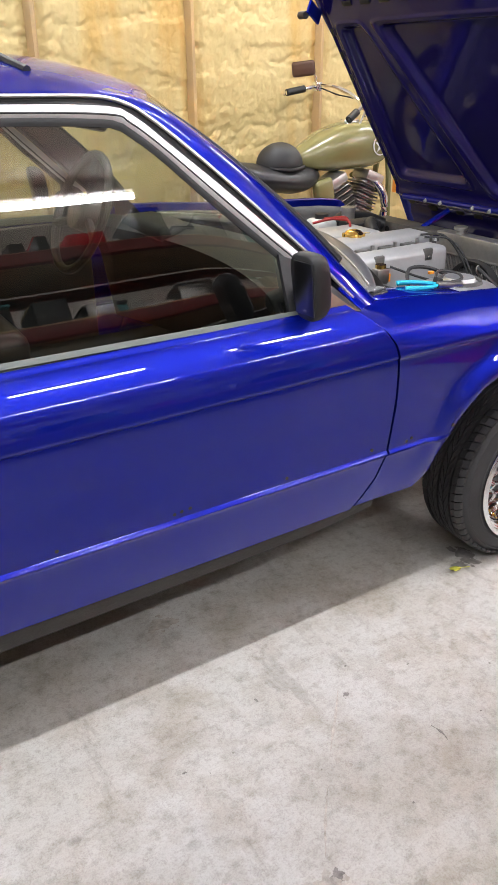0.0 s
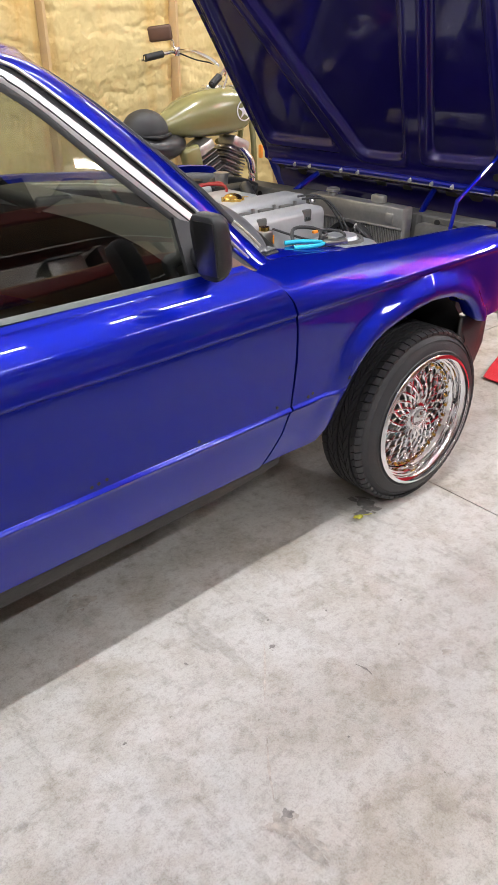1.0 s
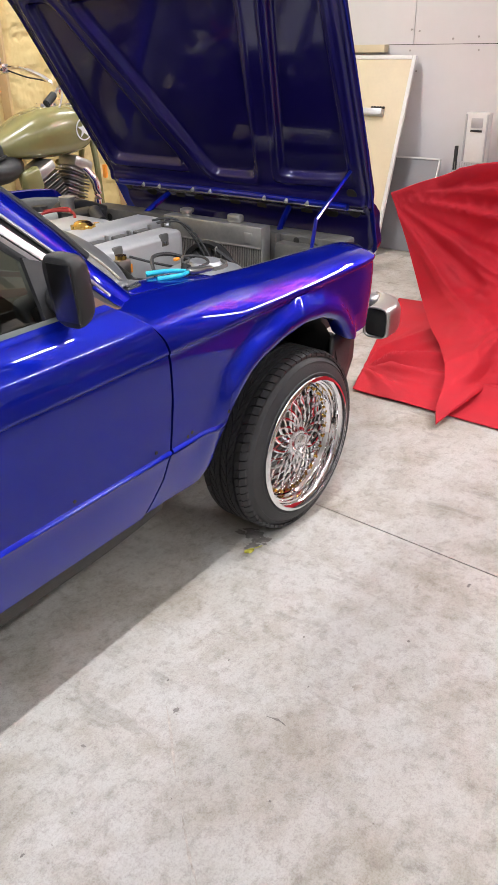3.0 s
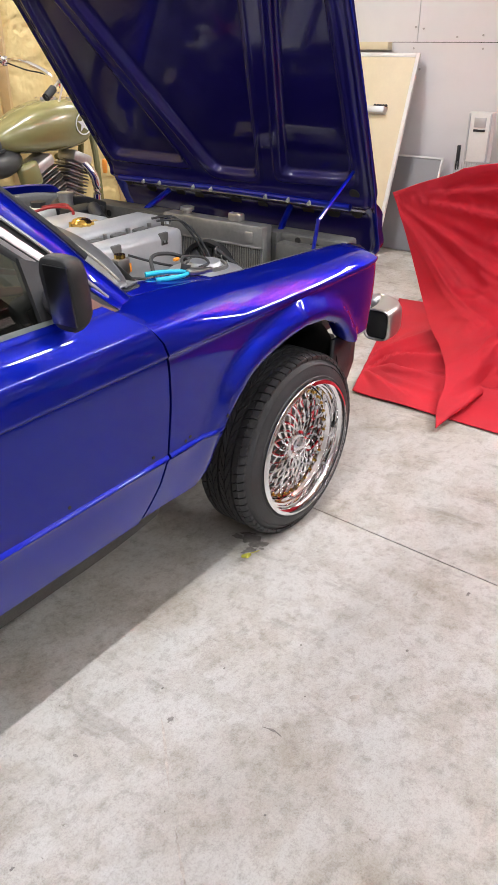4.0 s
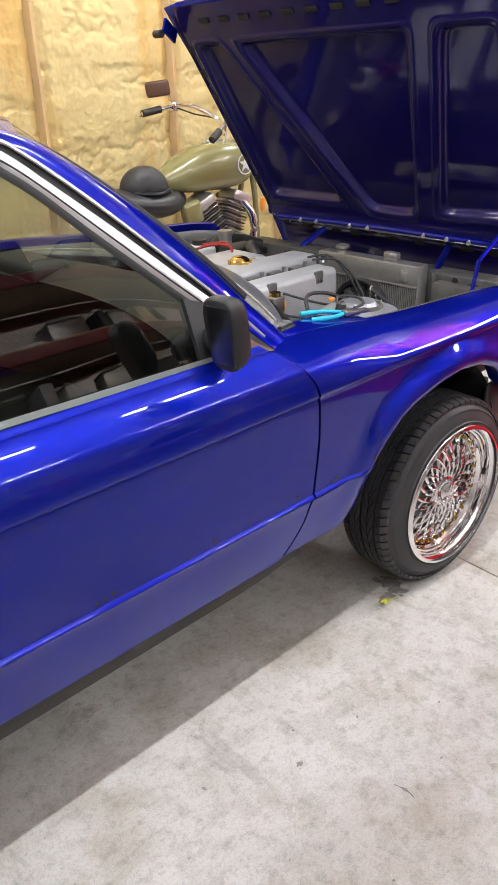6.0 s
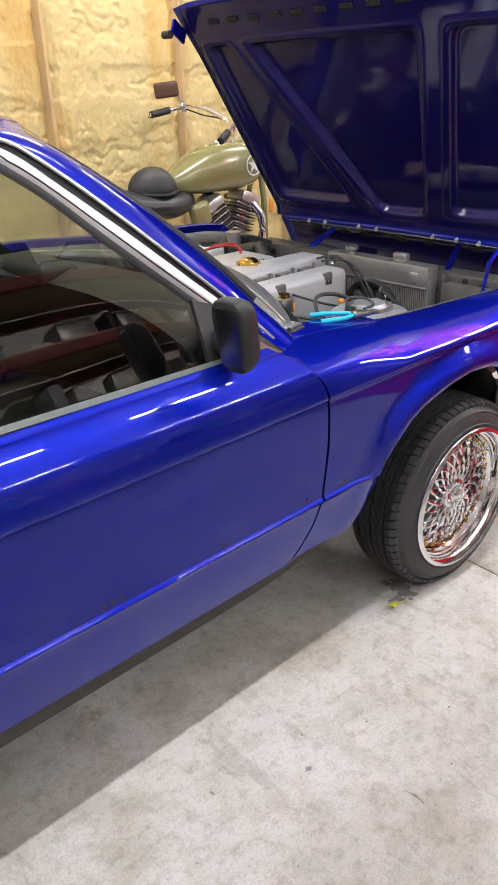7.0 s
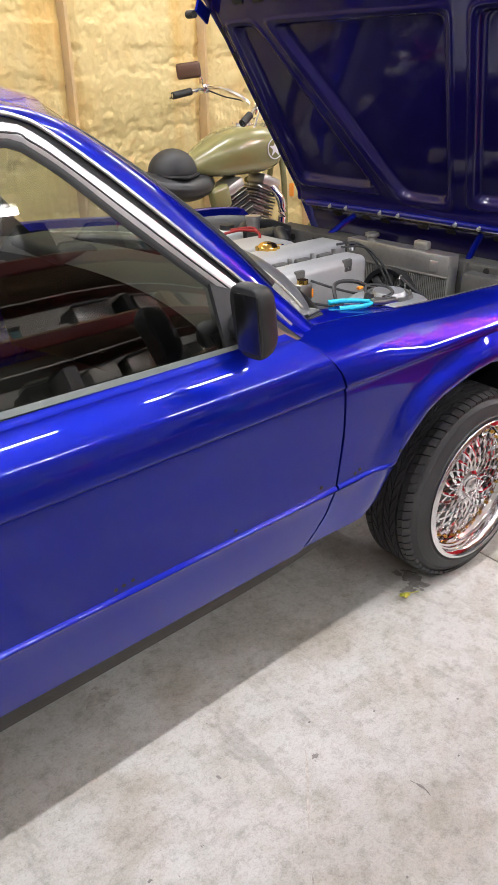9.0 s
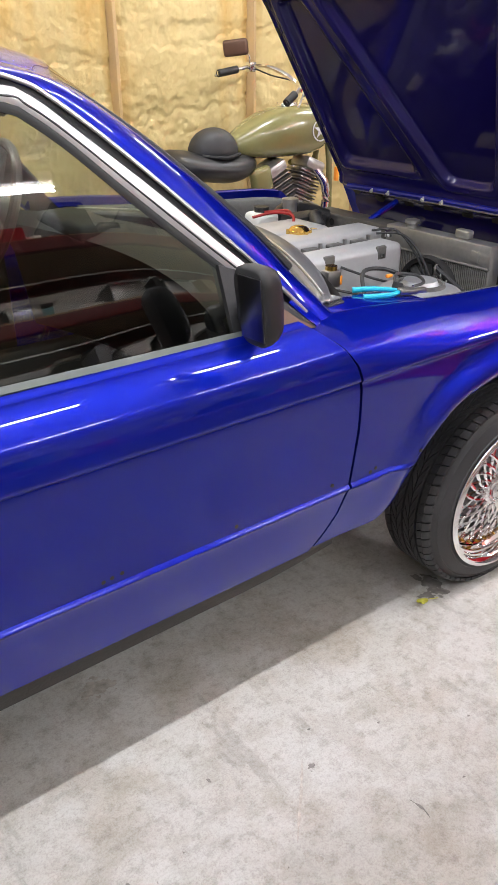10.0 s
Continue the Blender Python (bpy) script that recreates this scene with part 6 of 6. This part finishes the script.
# ---- red rack with clutter behind the viewer, seen in the glass and paint ----
def build_rack():
    y = -3.05
    rack = thing("storage_rack", "red steel storage rack with loaded shelves along the wall", "rack", (0.4, y, 0))
    for x in (-2.2, 1.9, 3.4):
        for dy in (-0.3, 0.3):
            part("upright", boxed((x, y + dy, 1.10), (0.07, 0.05, 2.20), 0.006), REDSTEEL, rack)
    for z in (0.40, 0.86, 1.28, 1.67, 2.10):
        for dy in (-0.3, 0.3):
            part("beam", boxed((0.6, y + dy, z), (5.6, 0.04, 0.07), 0.006), REDSTEEL, rack)
        part("deck", boxed((0.6, y, z + 0.05), (5.6, 0.56, 0.015), 0.003), CARD, rack)
    rng = random.Random(5)
    mats = (CARD, BLACK, WHITE, GREYBOARD, TEAL, BLACK, STEEL, RED, BLACK, WHITE, BLACK)
    for z in (0.4585, 0.9185, 1.3385, 1.7285, 2.1585):
        x = -2.0
        while x < 3.2:
            w, h, d = rng.uniform(0.05, 0.22), rng.uniform(0.05, 0.24 if z > 1.5 else 0.2), rng.uniform(0.2, 0.4)
            m = rng.choice(mats)
            bx = tagged(thing("storage_box", "plain shop box standing on the red rack", "box", (x + w / 2, y, z), "boxes on the rack"))
            part("carton", boxed((x + w / 2, y + rng.uniform(-0.05, 0.1), z + h / 2), (w, d, h), 0.012), m, bx)
            part("lid", boxed((x + w / 2, y + 0.02, z + h + 0.008), (w * 0.96, d * 0.7, 0.016), 0.004), rng.choice(mats), bx)
            x += w + rng.uniform(0.01, 0.10)


# ---- small things ----
def build_small():
    pl = thing("pliers", "pliers with cyan rubber handles lying on the wing's edge", "pliers", (-0.40, -0.63, 0.86))
    for pts in ([(-0.325, -0.645, 0.861), (-0.345, -0.622, 0.862), (-0.375, -0.598, 0.862), (-0.405, -0.580, 0.860)], [(-0.335, -0.658, 0.861), (-0.365, -0.664, 0.862), (-0.395, -0.655, 0.862), (-0.425, -0.636, 0.860)]):
        bm = bmesh.new()
        tube(bm, pts, (0.0048, 0.0068), 10)
        part("handle", bm, CYAN, pl, "cyan rubber handle")
    part("jaw", boxed((-0.308, -0.662, 0.861), (0.045, 0.028, 0.014), 0.005, Euler((0, 0, radians(-25))).to_matrix()), STEEL, pl)
    part("jaw_tip", boxed((-0.280, -0.674, 0.861), (0.034, 0.016, 0.012), 0.004, Euler((0, 0, radians(-25))).to_matrix()), STEEL, pl)

    bm = bmesh.new()
    ctr = Vector((-0.262, -0.787, 0.012))
    rim = [ctr + Vector(((0.011 + 0.006 * math.cos(3 * a + 0.5)) * math.cos(a) * 1.2, (0.011 + 0.006 * math.cos(3 * a + 0.5)) * math.sin(a), 0.005 * math.sin(2 * a) - 0.008 + 0.003)) for a in (2 * math.pi * k / 18 for k in range(18))]
    vs = [bm.verts.new(p) for p in rim]
    c = bm.verts.new(ctr)
    for k in range(18):
        bm.faces.new((vs[k], vs[(k + 1) % 18], c))
    lf = thing("leaf", "small yellow-green leaf on the concrete beside the tyre", "leaf", (-0.262, -0.787, 0))
    thick(part("blade", bm, LEAF, lf, angle=180), 0.0006)
    bm = bmesh.new()
    tube(bm, [ctr + Vector((0, 0, 0.0)), ctr + Vector((0.03, -0.01, -0.004)), ctr + Vector((0.05, -0.012, -0.009))], 0.0012, 6)
    part("stalk", bm, LEAF, lf)


def stain(x, y, rx, ry, seed, h=0.0012):
    """A thin dried spot: one ragged patch, with specks round it if it is large."""
    bm = bmesh.new()
    rng = random.Random(seed)
    blobs = [(0, 0, 1.0)]
    if max(rx, ry) > 0.018:
        blobs = [(rng.gauss(0, 0.55), rng.gauss(0, 0.55), rng.uniform(0.05, 0.40)) for _ in range(44)]
    for i, (bx, by, g) in enumerate(blobs):
        cx, cy, hh = x + rx * bx, y + ry * by, h + 0.00003 * i
        c = bm.verts.new((cx, cy, hh))
        n = 22 if g < 0.5 else 40
        vs = []
        for k in range(n):
            a = 2 * math.pi * k / n
            r = 1 + 0.7 * noise.noise(Vector((math.cos(a) * 1.5, math.sin(a) * 1.5, seed * 3.7 + i))) + 0.25 * noise.noise(Vector((math.cos(a) * 4, math.sin(a) * 5, seed + i)))
            vs.append(bm.verts.new((cx + rx * g * r * math.cos(a), cy + ry * g * r * math.sin(a), hh)))
        for k in range(n):
            bm.faces.new((vs[k], vs[(k + 1) % n], c))
    return bm


# x, y, half-widths, wet
SPOTS = ((-0.19, -0.765, 0.034, 0.028, 1), (-0.175, -0.735, 0.02, 0.03, 1), (-1.126, -0.533, 0.035, 0.022, 0), (-0.859, -1.007, 0.012, 0.006, 1), (-0.985, -1.173, 0.012, 0.010, 0),
         (-0.998, -1.152, 0.010, 0.008, 0), (-0.554, -1.318, 0.018, 0.014, 0), (-1.055, -0.905, 0.004, 0.012, 1), (-0.338, -1.35, 0.006, 0.005, 1),
         (-1.185, -1.37, 0.034, 0.034, 0), (-1.18, -1.45, 0.018, 0.06, 0), (-1.16, -1.36, 0.02, 0.02, 1), (-0.032, -1.392, 0.014, 0.006, 1), (-0.123, -1.272, 0.02, 0.006, 0), (-0.66, -1.01, 0.005, 0.004, 1),
         (-0.62, -1.22, 0.005, 0.003, 1), (-0.93, -1.32, 0.004, 0.004, 1), (-0.8, -0.93, 0.005, 0.003, 1), (-0.48, -1.12, 0.005, 0.003, 1), (-1.3, -1.0, 0.006, 0.005, 1))


def scratch(pts, r):
    """A shallow dark scratch along the floor."""
    bm = bmesh.new()
    line = smooth_line([Vector(p) for p in pts], 8)
    rows = []
    for i, p in enumerate(line):
        d = (line[min(i + 1, len(line) - 1)] - line[max(i - 1, 0)]).normalized()
        s = Vector((-d.y, d.x, 0)) * r * (0.25 + 0.75 * abs(noise.noise(p * 40))) * (0.2 + math.sin(math.pi * i / (len(line) - 1)))
        j = Vector((0.004 * noise.noise(p * 22), 0.004 * noise.noise(p * 25), 0))
        rows.append([p + j - s + Vector((0, 0, 0.0005)), p + j + Vector((0, 0, 0.0008)), p + j + s + Vector((0, 0, 0.0005))])
    grid(bm, rows)
    return bm


def build_stains():
    fl = bpy.data.objects["floor"]
    wet = material("oily_spot", (0.21, 0.195, 0.18), 0.5, vary=0.5, scale=50)
    dry = material("dried_spot", (0.42, 0.385, 0.345), 0.6, vary=0.35, scale=60)
    scuff = material("floor_scuff", (0.45, 0.41, 0.365), 0.6, vary=0.4, scale=70)
    for k, (x, y, rx, ry, m) in enumerate(SPOTS):
        g = 1.0 if k < 3 else 0.7
        part("spot", stain(x, y, rx * g, ry * g, k + 1), wet if m else dry, fl, "dark dried spot")
    for pts, r in (([(-0.864, -0.981, 0), (-0.93, -1.055, 0), (-0.995, -1.122, 0)], 0.006), ([(-1.05, -1.19, 0), (-1.109, -1.251, 0), (-1.16, -1.32, 0)], 0.005),):
        part("scuff", scratch(pts, r), scuff, fl, "faint dark scuff")
    part("scuff", scratch([(-0.751, -1.19, 0), (-0.747, -1.215, 0), (-0.753, -1.241, 0)], 0.004), wet, fl, "faint dark scuff")


build_motorcycle()
build_tarp()
build_east_side()
build_rack()
build_small()
build_stains()
